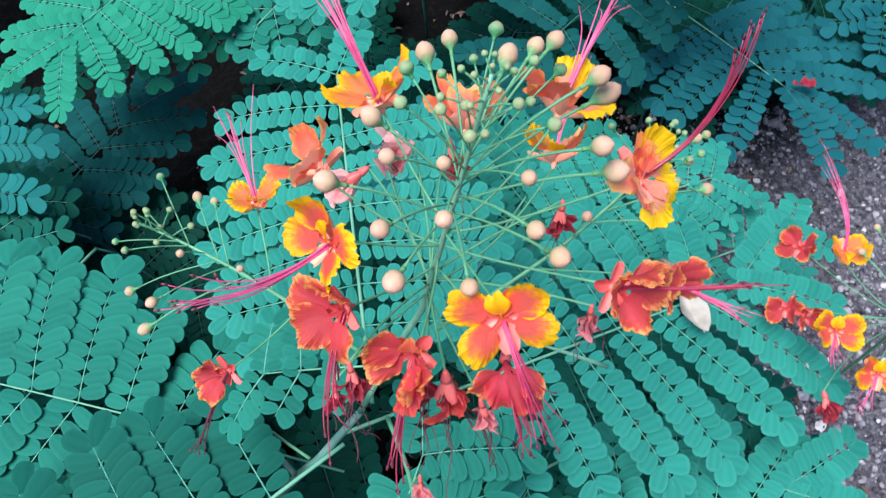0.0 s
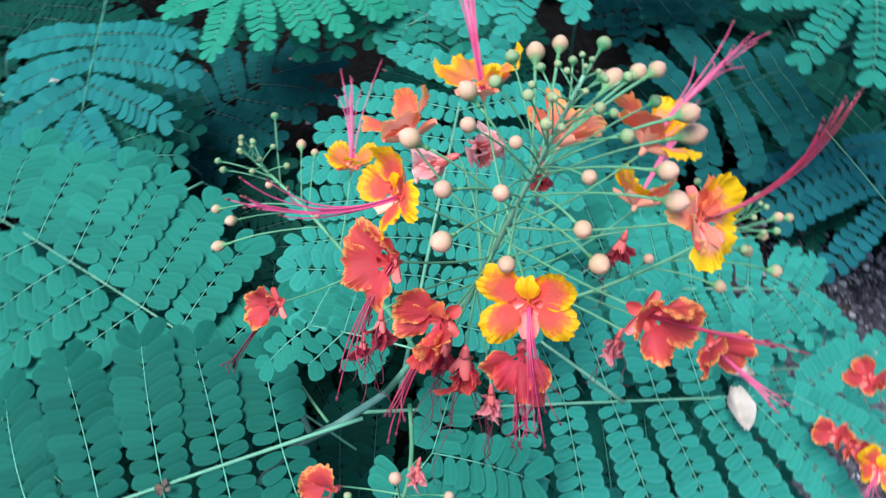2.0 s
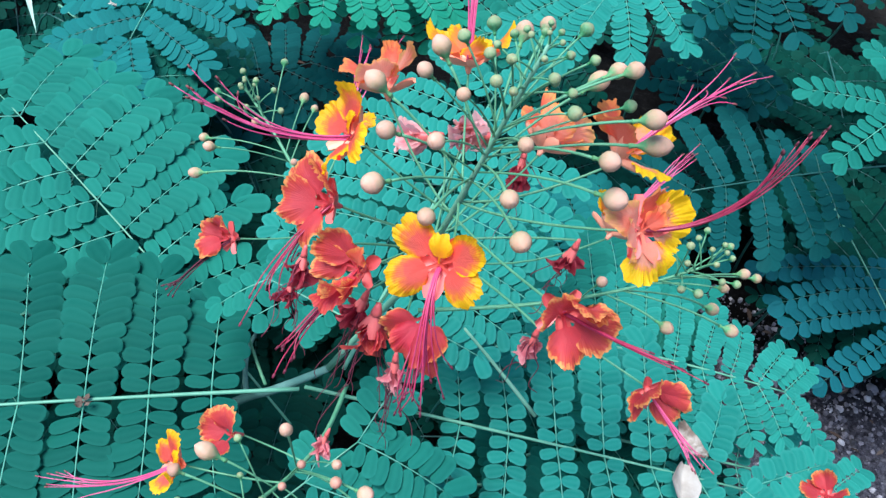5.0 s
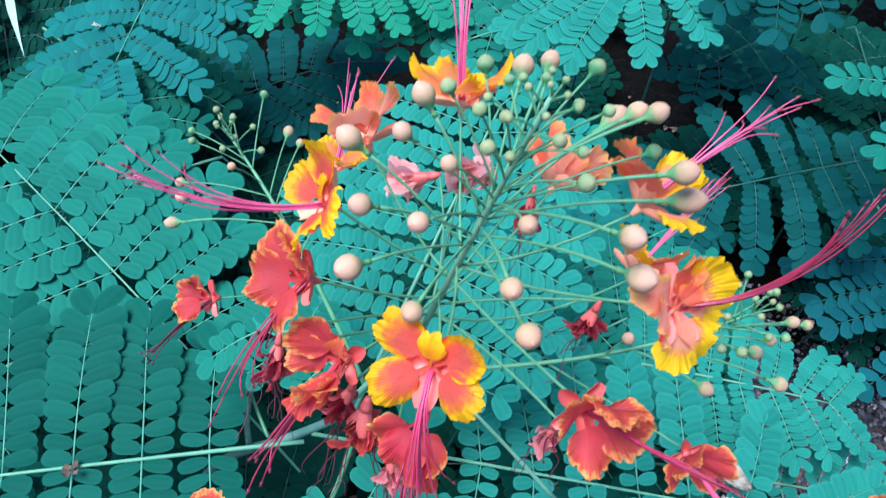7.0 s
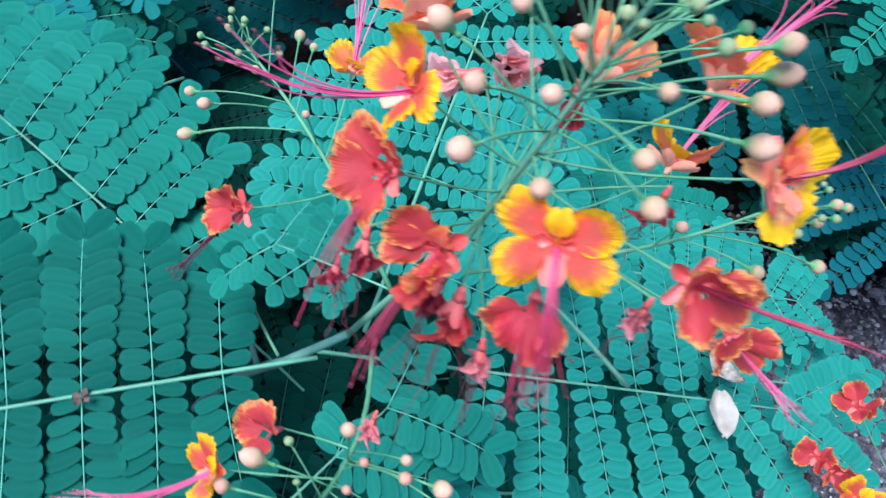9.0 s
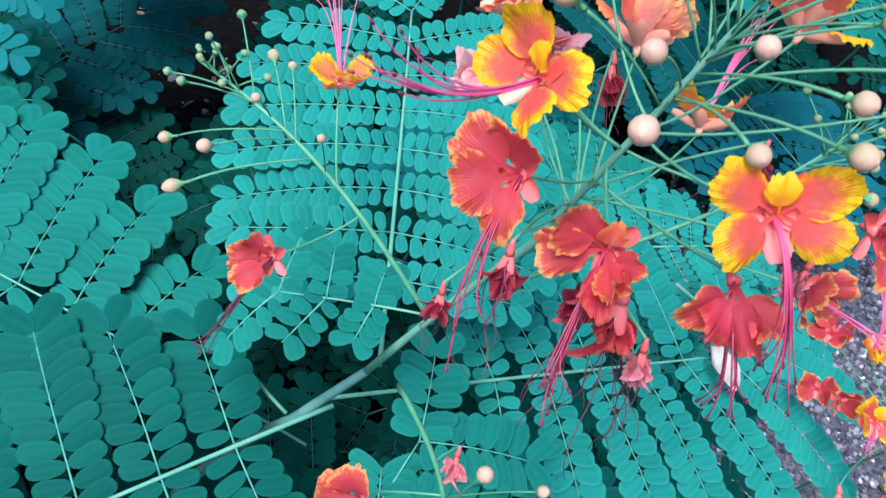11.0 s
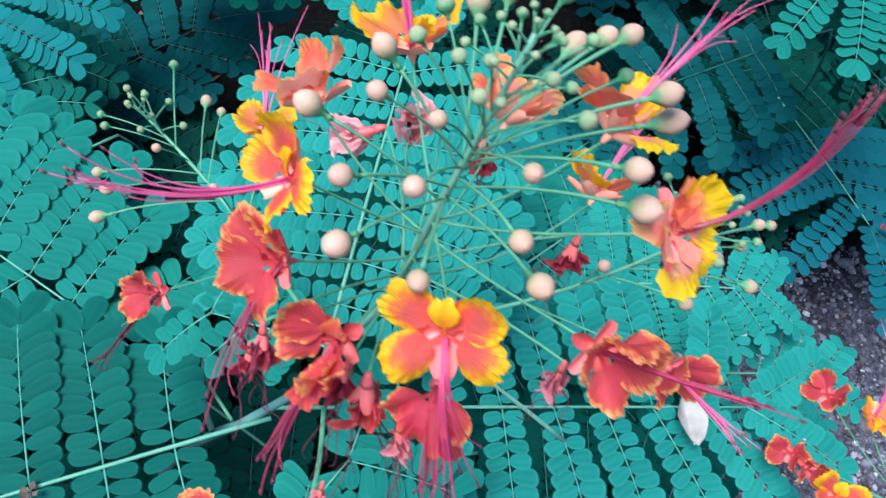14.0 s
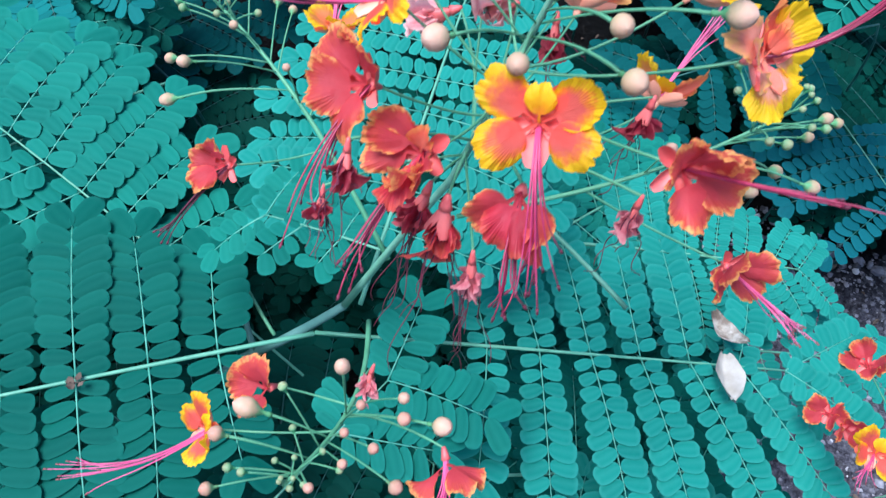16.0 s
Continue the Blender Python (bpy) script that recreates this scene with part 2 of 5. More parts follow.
def merge(sets):
    verts, faces = [], []
    for v, f in sets:
        k = len(verts)
        verts += v
        faces += [tuple(i + k for i in q) for q in f]
    return verts, faces


# ---- compound leaves ----


def leaflet_shape(rng, wide):
    """A blunt leaflet of length 1 along x, narrow at its base and round at its tip, domed a little."""
    xs = (0.0, 0.05, 0.16, 0.36, 0.60, 0.80, 0.92, 0.98, 1.0)
    ws = (0.16, 0.46, 0.74, 0.93, 1.0, 0.95, 0.74, 0.44, 0.16)
    skew, fold, curl = rng.uniform(-0.06, 0.06), rng.uniform(0.0, 0.03), rng.uniform(-0.07, 0.02)
    verts, rib = [], []
    for x, w in zip(xs, ws):
        h = wide * w * 0.5
        z = curl * x * x
        for s, r in ((-1, 0.55), (-0.5, 0.0), (0, 0.28), (0.5, 0.0), (1, 0.55)):
            verts.append((x + skew * s * 0.2, s * h * (1 + rng.uniform(-0.03, 0.03)) + 0.05 * wide * x * x * skew * 10, z + fold * abs(s) * h - 0.13 * h * s * s + 0.02 * s * x))
            rib.append(r if x < 0.9 or abs(s) == 1 else 0.4)
    faces = []
    for i in range(len(xs) - 1):
        for k in range(4):
            a = i * 5 + k
            faces.append((a, a + 1, a + 6, a + 5))
    return verts, faces, rib


leaf_rng = random.Random(5)
SHAPES = [leaflet_shape(leaf_rng, 0.47 + 0.03 * k) for k in range(4)]
LEAFLET_MESH = {}


def leaflet_mesh(k, mat):
    if (k, mat.name) not in LEAFLET_MESH:
        v, f, rib = SHAPES[k]
        me = bpy.data.meshes.new("leaflet")
        me.from_pydata(v, [], f)
        me.polygons.foreach_set("use_smooth", [True] * len(f))
        me.materials.append(mat)
        me.attributes.new("rib", "FLOAT", "POINT").data.foreach_set("value", rib)
        LEAFLET_MESH[k, mat.name] = me
    return LEAFLET_MESH[k, mat.name]


def pinna(leaf, node, base, way, normal, length, step, size, mat, pieces, rng, sag=0.10, grow=0.80, full=2.35):
    """One pinna: a thin stalk with paired leaflets. base: the leaf's base; node, way: where it starts and points."""
    way, normal = Vector(way).normalized(), Vector(normal).normalized()
    side = normal.cross(way).normalized()
    normal = way.cross(side).normalized()
    turn = rng.uniform(-0.09, 0.09)
    mid = way * (length * 0.5) + normal * (length * 0.04)
    end = way * length - normal * (length * sag) + side * (length * turn)
    pts = bend((0, 0, 0), mid, end, 8)
    v, f = tube_data(pts, 0.00062, 0.00034, 5)
    rib = [0.9] * len(v)
    n = max(4, int(length / step))
    todo, phase, lean = [], rng.uniform(0.35, 0.75), rng.uniform(0.14, 0.30)
    for i in range(n):
        t = (i + phase) / n
        p = Vector((0, 0, 0)) * (1 - t) ** 2 + mid * (2 * t * (1 - t)) + end * t * t
        d = ((mid * (1 - t) + (end - mid) * t)).normalized()
        prof = (grow + (1 - grow) * smooth(t / 0.55)) * (1.0 + 0.10 * smooth((t - 0.75) / 0.25))
        for s in (-1, 1):
            sd = side * s
            fwd = lean + 0.10 * t + 0.85 * smooth((t - 0.78) / 0.22) + rng.uniform(-0.09, 0.09)
            x = (sd * math.cos(fwd) + d * math.sin(fwd)).normalized()
            nn = (normal + sd * rng.uniform(-0.10, 0.14) + d * (rng.uniform(-0.08, 0.08) - (0.11 if full < 3.0 else 0.03))).normalized()
            y = nn.cross(x).normalized()
            z = x.cross(y)
            l = size * prof * rng.uniform(0.92, 1.06)
            todo.append((p + sd * 0.0005 + normal * rng.uniform(0, 0.0006), x, y, z, l, full * step / size))
    m4 = [Matrix(((x.x * l, y.x * l * w, z.x * l, p.x), (x.y * l, y.y * l * w, z.y * l, p.y), (x.z * l, y.z * l * w, z.z * l, p.z), (0, 0, 0, 1)))
          for p, x, y, z, l, w in todo]
    if pieces:
        ob = mesh_object("pinna", v, f, RIBS_DEEP if mat in (LEAF_DEEP_SHADE, LEAF_BLUE, LEAF_BLUE_SHADE, LEAF_STEEL) else RIBS, leaf, "", {"rib": rib}, Vector(node) - Vector(base))
        for m in m4:
            lf = mesh_child("leaflet", leaflet_mesh(rng.randrange(4), mat), ob)
            lf.matrix_local = m
        return ob
    lv, lf_, lr, nf = list(v), list(f), list(rib), len(f)
    for m in m4:
        sv, sf, sr = SHAPES[rng.randrange(4)]
        k = len(lv)
        lv += [m @ Vector(q) for q in sv]
        lf_ += [tuple(i + k for i in q) for q in sf]
        lr += sr
    ob = mesh_object("pinna", lv, lf_, RIBS_DEEP if mat in (LEAF_DEEP_SHADE, LEAF_BLUE, LEAF_BLUE_SHADE, LEAF_STEEL) else RIBS, leaf, "", {"rib": lr}, Vector(node) - Vector(base))
    ob.data.materials.append(mat)
    ob.data.polygons.foreach_set("material_index", [0] * nf + [1] * (len(lf_) - nf))
    ob["kind"] = "stuff"
    return ob


def compound_leaf(label, base, tip, pairs, length, start=0.25, angles=(92, 55), angles2=None, arch=0.0, normal=(0, 0, 1),
                  step=0.0085, size=0.020, mat=None, pieces=True, seed=1, thick=0.0016, taper=0.7, shoot=None, grow=0.78, first=1.0, arms=None, full=2.6):
    """A twice-feathered leaf: a rachis from base to tip with pairs of pinnae; angles: of the first and last pair to the rachis, in degrees;
    arms: length and angle of both pinnae of each pair, one pair after the other."""
    rng = random.Random(seed)
    mat = mat or LEAF
    base, tip = Vector(base), Vector(tip)
    leaf = thing("compound_leaf", base, label, "leaf", "leaves of the shrub")
    mid = (base + tip) * 0.5 + Vector((0, 0, arch))
    pts = bend(base, mid, tip, 14)
    far_leaf = mat in (LEAF_DEEP_SHADE, LEAF_BLUE_SHADE)
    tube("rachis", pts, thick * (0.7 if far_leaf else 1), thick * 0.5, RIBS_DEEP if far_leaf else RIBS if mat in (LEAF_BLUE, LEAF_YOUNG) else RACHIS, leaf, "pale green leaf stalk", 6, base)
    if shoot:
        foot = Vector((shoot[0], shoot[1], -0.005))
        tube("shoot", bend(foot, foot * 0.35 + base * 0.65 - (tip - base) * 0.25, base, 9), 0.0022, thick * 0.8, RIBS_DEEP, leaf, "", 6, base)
    nrm = Vector(normal).normalized()
    pairs = len(arms) if arms else pairs
    for i in range(pairs):
        u = i / max(1, pairs - 1)
        t = start + (1 - start) * u
        p = base * (1 - t) ** 2 + mid * (2 * t * (1 - t)) + tip * t * t
        d = (mid - base) * (1 - t) + (tip - mid) * t
        d.normalize()
        s = nrm.cross(d).normalized()
        for sgn, an in ((1, angles), (-1, angles2 or angles)):
            a = radians(an[0] + (an[1] - an[0]) * u ** 1.5 + rng.uniform(-4, 4))
            way = d * math.cos(a) + s * (sgn * math.sin(a)) + nrm * rng.uniform(-0.06, 0.06)
            ln = length * (0.82 + 0.18 * math.sin(math.pi * min(1, u + 0.25))) * (1 - (1 - taper) * u ** 2) * rng.uniform(0.95, 1.05) * (first + (1 - first) * u)
            if arms:
                ln, deg = arms[i][:2] if sgn > 0 else arms[i][2:]
                way = d * math.cos(radians(deg)) + s * (sgn * math.sin(radians(deg))) + nrm * rng.uniform(-0.05, 0.05)
            pn = (nrm + d * rng.uniform(-0.12, 0.12) + s * rng.uniform(-0.1, 0.1)).normalized()
            pinna(leaf, p, base, way, pn, ln, step, size, mat, pieces, rng, 0.10, grow, full)
    return leaf


# ---- flowers ----


def petal_data(L, W, rng, cup, ruffle, claw=0.24, fold=0.0, droop=0.0, nu=72, nv=9, frill=1.0):
    """A petal along +y, facing +z: a narrow claw that opens into a round fan with a finely crimped margin."""
    verts, edge, across = [], [], []
    ph, ph2, ph3 = rng.uniform(0, 6), rng.uniform(0, 6), rng.uniform(0, 6)
    lobe = 1 - claw
    wild = [rng.uniform(0.3, 1.0) for i in range(nu + 1)]
    jag = [frill * (0.014 * math.sin(61 * i / nu + ph) + rng.uniform(-0.018, 0.018) + 0.022 * math.sin(17 * i / nu + ph3) + (-0.06 if rng.random() < 0.04 else 0)) for i in range(nu + 1)]
    twist = rng.uniform(-0.35, 0.35) * frill
    dent, lip = rng.uniform(0.02, 0.09) * frill, rng.uniform(-1, 1) * frill
    rows = [(0, 0.0), (0, 0.55)] + [(1, (k / nv) ** 0.8) for k in range(nv + 1)]
    for part_of, s in rows:
        for i in range(nu + 1):
            u = 2 * i / nu - 1
            if part_of == 0:
                x, y, e, s1 = u * W * 0.045, claw * s, 0.0, 0.0
                z = 0.03 * W * u * u
            else:
                phi = u * 1.44
                c = math.cos(phi) ** 0.72
                reach = lobe * c * (1 + jag[i] * s ** 5 - dent * s * s * max(0, 1 - abs(u) * 5))
                x = math.sin(phi) * reach * s * W / (1.10 * lobe) + u * W * 0.045 * (1 - s)
                y = claw + math.cos(phi) * reach * s
                e, s1 = s * smooth(c / 0.5), s
                q = c * s
                z = ruffle * L * q * q * (0.9 * math.sin(4.2 * u + ph) + 0.6 * math.sin(7.5 * u + ph2 + 2 * s))
                z += ruffle * L * 0.65 * s1 ** 4 * c * math.sin(9 * u + 2 * math.sin(3 * u + ph3) + ph)
                z += frill * L * 0.042 * s1 ** 7 * c * wild[i] * math.sin(31 * u + 2.5 * math.sin(6 * u + ph) + ph3)
                z += lip * L * 0.16 * s1 ** 5 * c
                z += 0.0012 * L * s1 * (1 - s1 * 0.5) * math.sin(34 * u + ph2)
            z += cup * L * y * y + fold * abs(x) - droop * L * y ** 3 * 0.5 + twist * x * y
            verts.append(Vector((x, L * y, z)))
            edge.append(e)
            across.append(u)
    n = nu + 1
    faces = [(j * n + i, j * n + i + 1, (j + 1) * n + i + 1, (j + 1) * n + i) for j in range(len(rows) - 1) for i in range(nu)]
    return verts, faces, {"edge": edge, "across": across}


def frame_of(face, up):
    z = Vector(face).normalized()
    y = (Vector(up) - z * Vector(up).dot(z)).normalized()
    return Matrix((y.cross(z), y, z)).transposed()


def add_petal(fl, rot, at, spread, L, W, mat, rng, cup=0.15, ruffle=0.05, fold=0.0, name="petal", label="", off=0.002, droop=0.0, frill=1.0):
    """at: degrees round the face from its up; spread: degrees by which it opens away from the axis (90 = flat)."""
    v, f, a = petal_data(L, W, rng, cup, ruffle, fold=fold, droop=droop, frill=frill)
    m = rot @ Matrix.Rotation(radians(at), 3, "Z") @ Matrix.Rotation(radians(90 - spread), 3, "X")
    lift = rot @ Vector((0, 0, off))
    return mesh_object(name, [m @ q + lift for q in v], f, mat, fl, label, a)


def add_sepal(fl, rot, at, spread, L, W, mat, rng):
    verts, n, k = [], 8, 7
    wave, curl = rng.uniform(0.9, 1.08), rng.uniform(0.12, 0.30)
    for j in range(n + 1):
        v = j / n
        w = math.sin(math.pi * (0.06 + 0.80 * v ** 1.25)) ** 0.65
        for i in range(k):
            u = 2 * i / (k - 1) - 1
            verts.append(Vector((W * 0.5 * u * w * wave, L * v, 0.42 * W * (u * u) * w + curl * L * v * v)))
    faces = [(j * k + i, j * k + i + 1, (j + 1) * k + i + 1, (j + 1) * k + i) for j in range(n) for i in range(k - 1)]
    m = rot @ Matrix.Rotation(radians(at), 3, "Z") @ Matrix.Rotation(radians(90 - spread), 3, "X")
    lift = rot @ Vector((0, 0, -0.0015))
    return mesh_object("sepal", [m @ q + lift for q in verts], faces, mat, fl, "", None)


def add_stamens(fl, rot, centre, tip, mat, rng, count=10, bulge=0.5, fan=0.006, r=0.00042, sag=0.0, via=None):
    c, tip = Vector((0, 0, 0)), Vector(tip) - Vector(centre)
    ln = tip.length
    face = rot @ Vector((0, 0, 1))
    if mat not in (FILAMENT, FILAMENT_ROSE):
        count, r = (7 if via is None else 10), r * (1.15 if via is None else 0.88)
    for i in range(count):
        jig = Vector((rng.gauss(0, 1), rng.gauss(0, 1), rng.gauss(0, 1))) * (1.0 if mat is FILAMENT else 0.6)
        end = tip * rng.uniform(0.82, 1.03) if i else tip * 0.80 + jig * fan * 1.2
        if via is None:
            mid = face * (ln * bulge) + Vector((0, 0, -sag * ln))
            mid = mid * 0.6 + end * 0.25
        else:
            mid = (Vector(via) - Vector(centre)) * rng.uniform(0.92, 1.06)
        if mat not in (FILAMENT, FILAMENT_ROSE):
            mid = mid + jig * (fan * 0.5)
            end = end * rng.uniform(0.78, 1.0)
        kink = Vector((rng.gauss(0, 1), rng.gauss(0, 1), rng.gauss(0, 1))) * (fan * (1.3 if mat not in (FILAMENT, FILAMENT_ROSE) and via is None else 0.7))
        pts = [q + jig * (fan * (k / 13) ** 2.2) + kink * max(0, k / 13 - 0.72) ** 2 * 9 for k, q in enumerate(bend(c + jig * 0.0005, mid, end, 14))]
        v, f = tube_data(pts, r * 1.25, r * 0.55, 5)
        st = mesh_object("stamen", v, f, mat, fl, "")
        d = (pts[-1] - pts[-2]).normalized()
        av, af = tube_data([pts[-1] - d * 0.0003, pts[-1] + d * 0.0006, pts[-1] + d * 0.0014], r * 1.5, r * 1.0, 5)
        mesh_object("anther", av, af, ANTHER if mat is FILAMENT else FILAMENT_DARK, st, "")


def flower(cluster, centre, face, up, size, kind, joint, stamen_tip=None, filament=None, seed=1, petals=None, cup=0.15, ruffle=0.05,
           standard="standard", bulge=0.5, sepal=None, fan=0.004, sag=0.0, via=None, lobes=5, wide=1.0):
    """An open flower with five clawed petals, sepals behind them, its stalk to joint and a brush of stamens."""
    rng = random.Random(seed)
    centre, base = Vector(centre), cluster.location.copy()
    if sepal is None and kind == "red":
        sepal = SEPAL_RED
    fl = mesh_object("flower", *cone_cup(face, size), SEPAL if sepal is None else sepal, cluster, "", None, centre - base)
    rot = frame_of(face, up)
    mat = PETAL[kind]
    for at, spread, ls, ws, *other in (petals or ((53, 72, 1.0, 1.0), (-53, 72, 1.0, 1.0), (118, 76, 0.95, 0.95), (-118, 76, 0.95, 0.95))):
        mat = PETAL[other[0] if other else kind]
        if kind == "red":
            add_petal(fl, rot, at + rng.uniform(-9, 9), spread + rng.uniform(-12, 8), size * ls * rng.uniform(0.92, 1.06), size * 0.86 * wide * ws * rng.uniform(0.88, 1.1), mat, rng,
                      cup + rng.uniform(-0.15, 0.30), ruffle * 1.3, rng.uniform(-0.25, 0.40), droop=rng.uniform(-0.2, 0.6), frill=1.25)
        else:
            add_petal(fl, rot, at + rng.uniform(-5, 5), spread + rng.uniform(-6, 6), size * ls, size * (0.72 if kind == "bright" else 0.84) * wide * ws, mat, rng, cup * rng.uniform(0.5, 1.4), ruffle, frill=1.5 if kind == "ruffled" else 1.1)
    if standard:
        add_petal(fl, rot, 0, 52, size * 0.52, size * 0.42, PETAL[standard], rng, -0.20, 0.10, 0.20, "standard_petal", "small rolled upper petal", 0.003)
    for k in range(lobes):
        add_sepal(fl, rot, 36 + 72 * k + rng.uniform(-6, 6), 80 + rng.uniform(-8, 12), size * (0.48 if kind == "red" else 0.62), size * (0.27 if kind == "red" else 0.34), SEPAL if sepal is None else sepal, rng)
    if stamen_tip is not None:
        add_stamens(fl, rot, centre, stamen_tip, filament or FILAMENT, rng, 10, bulge, fan, 0.00034, sag, via)
    back = Vector(face).normalized() * -0.004
    stalk(fl, back, Vector(joint) - centre, -Vector(face).normalized())
    return fl


def cone_cup(face, size):
    """The small cup on which petals and sepals sit."""
    rot = frame_of(face, (0.1, 0.2, 1))
    r = size * 0.085
    pts = [rot @ Vector((0, 0, z)) for z in (-0.0045, -0.003, -0.0012, 0.0008)]
    v, f = tube_data(pts, r * 0.45, r * 1.2, 8)
    return v, f


def stalk(parent, a, b, out, name="pedicel", r=0.0005):
    """A thin flower stalk from a, leaving along out, to b on the stem."""
    a, b, out = Vector(a), Vector(b), Vector(out)
    mid = a * 0.5 + b * 0.5 + out * ((b - a).length * 0.14) + Vector((0, 0, -0.10 * (b - a).length))
    v, f = tube_data(bend(a, mid, b, 9), r, r * 1.15, 6)
    return mesh_object(name, v, f, STALK, parent, "")


def wilted(cluster, centre, hang, size, kind, joint, seed, threads=7, drop=0.03, filament=None):
    """A withered flower: narrow crumpled petals hanging in a bunch, with dark curled threads."""
    rng = random.Random(seed)
    centre, base = Vector(centre), cluster.location.copy()
    hang = Vector(hang).normalized()
    fl = mesh_object("withered_flower", *cone_cup(hang, size), SEPAL_RED, cluster, "", None, centre - base)
    rot = frame_of(hang, (0.3, 0.9, 0.1))
    for k in range(5):
        add_petal(fl, rot, 72 * k + rng.uniform(-20, 20), rng.uniform(0, 20), size * rng.uniform(0.5, 1.0), size * rng.uniform(0.45, 0.7), PETAL[kind], rng,
                  rng.uniform(-0.2, 0.5), 0.24, rng.uniform(-0.9, 0.9), droop=rng.uniform(-0.4, 0.6))
    for k in range(3):
        add_sepal(fl, rot, 120 * k + rng.uniform(-15, 15), rng.uniform(12, 38), size * 0.5, size * 0.22, SEPAL_RED, rng)
    for k in range(max(3, threads * 2 // 3)):
        a = Vector((rng.gauss(0, 1), rng.gauss(0, 1), rng.gauss(0, 1))) * 0.003
        b = hang * (drop * rng.uniform(0.6, 1.1)) + a * 2.2
        pts = [b * (i / 9) + Vector((math.sin(i * 1.1 + k), math.cos(i * 1.3 + 2 * k), 0.3 * math.sin(i * 0.9))) * (0.0022 * i / 9) for i in (j * 0.45 for j in range(21))]
        v, f = tube_data(pts, 0.00026, 0.00015, 5)
        mesh_object("thread", v, f, filament or FILAMENT_DARK, fl, "")
    stalk(fl, -hang * 0.004, Vector(joint) - centre, -hang)
    return fl


def bud_shape(tall, sharp, seg=14, rings=11):
    """A pear-shaped bud of width 1 along +z, its neck at the origin, with the seams of its sepals."""
    verts, along = [], []
    for j in range(rings + 1):
        t = j / rings
        z = tall * t
        a = math.sin(math.pi * t ** sharp) if 0 < t < 1 else 0.0
        r = 0.5 * a ** (0.62 if t ** sharp > 0.5 else 1.45)
        r = max(r, 0.13 * (1 - t) ** 2, 0.004)
        for k in range(seg):
            a = 2 * math.pi * k / seg
            seam = 1 - 0.025 * (abs(math.sin(2.5 * a)) < 0.25)
            verts.append((r * seam * math.cos(a), r * seam * math.sin(a), z))
            along.append(t)
    faces = [(j * seg + k, j * seg + (k + 1) % seg, (j + 1) * seg + (k + 1) % seg, (j + 1) * seg + k) for j in range(rings) for k in range(seg)]
    faces.append(tuple(range(seg - 1, -1, -1)))
    faces.append(tuple(range(len(verts) - seg, len(verts))))
    return verts, faces, {"along": along}


BUDS = {}
for key, (tall, sharp, mat) in {"peach": (1.62, 1.38, BUD), "round": (1.48, 1.32, BUD_TAN), "long": (1.95, 1.4, BUD), "rosy": (1.36, 1.25, BUD_ROSY), "green": (1.28, 1.2, BUD_GREEN)}.items():
    tmp = mesh_object("bud", *bud_shape(tall, sharp)[:2], mat, None, "", bud_shape(tall, sharp)[2])
    BUDS[key] = tmp.data
    bpy.data.objects.remove(tmp)


def bud(cluster, place, joint, width, kind="peach", arc=0.10):
    """place: the bud's middle; joint: where its stalk leaves the stem."""
    place, joint, base = Vector(place), Vector(joint), cluster.location.copy()
    chord = place - joint
    out = (chord.normalized() + Vector((0, 0, arc * 2.2))).normalized()
    z = (chord.normalized() * 0.85 - Vector((0, 0, 0.10))).normalized()
    tall = {"peach": 1.62, "round": 1.48, "long": 1.95, "rosy": 1.36, "green": 1.28}[kind]
    width *= 0.83
    x = z.orthogonal().normalized()
    neck = place - z * (tall * width * 0.62)
    ob = mesh_child("bud", BUDS[kind], cluster)
    m = Matrix((x, z.cross(x), z)).transposed().to_4x4()
    put = Matrix.Translation(neck - base) @ m @ Matrix.Scale(width, 4)
    ob.matrix_local = put
    mid = joint + out * (chord.length * 0.55)
    pts = bend(joint - base, mid - base, neck - base + z * (0.06 * width), 9)
    inv = put.inverted()
    v, f = tube_data(pts, 0.00040, 0.00062 if width > 0.006 else 0.00036, 6)
    # the stalk swells a little below the bud
    mesh_object("pedicel", [inv @ q for q in v], f, STALK, ob, "")
    return ob


def on_line(a, b, z):
    a, b = Vector(a), Vector(b)
    t = (z - a.z) / (b.z - a.z)
    return a + (b - a) * t

# ---- ground ----
rng = random.Random(11)


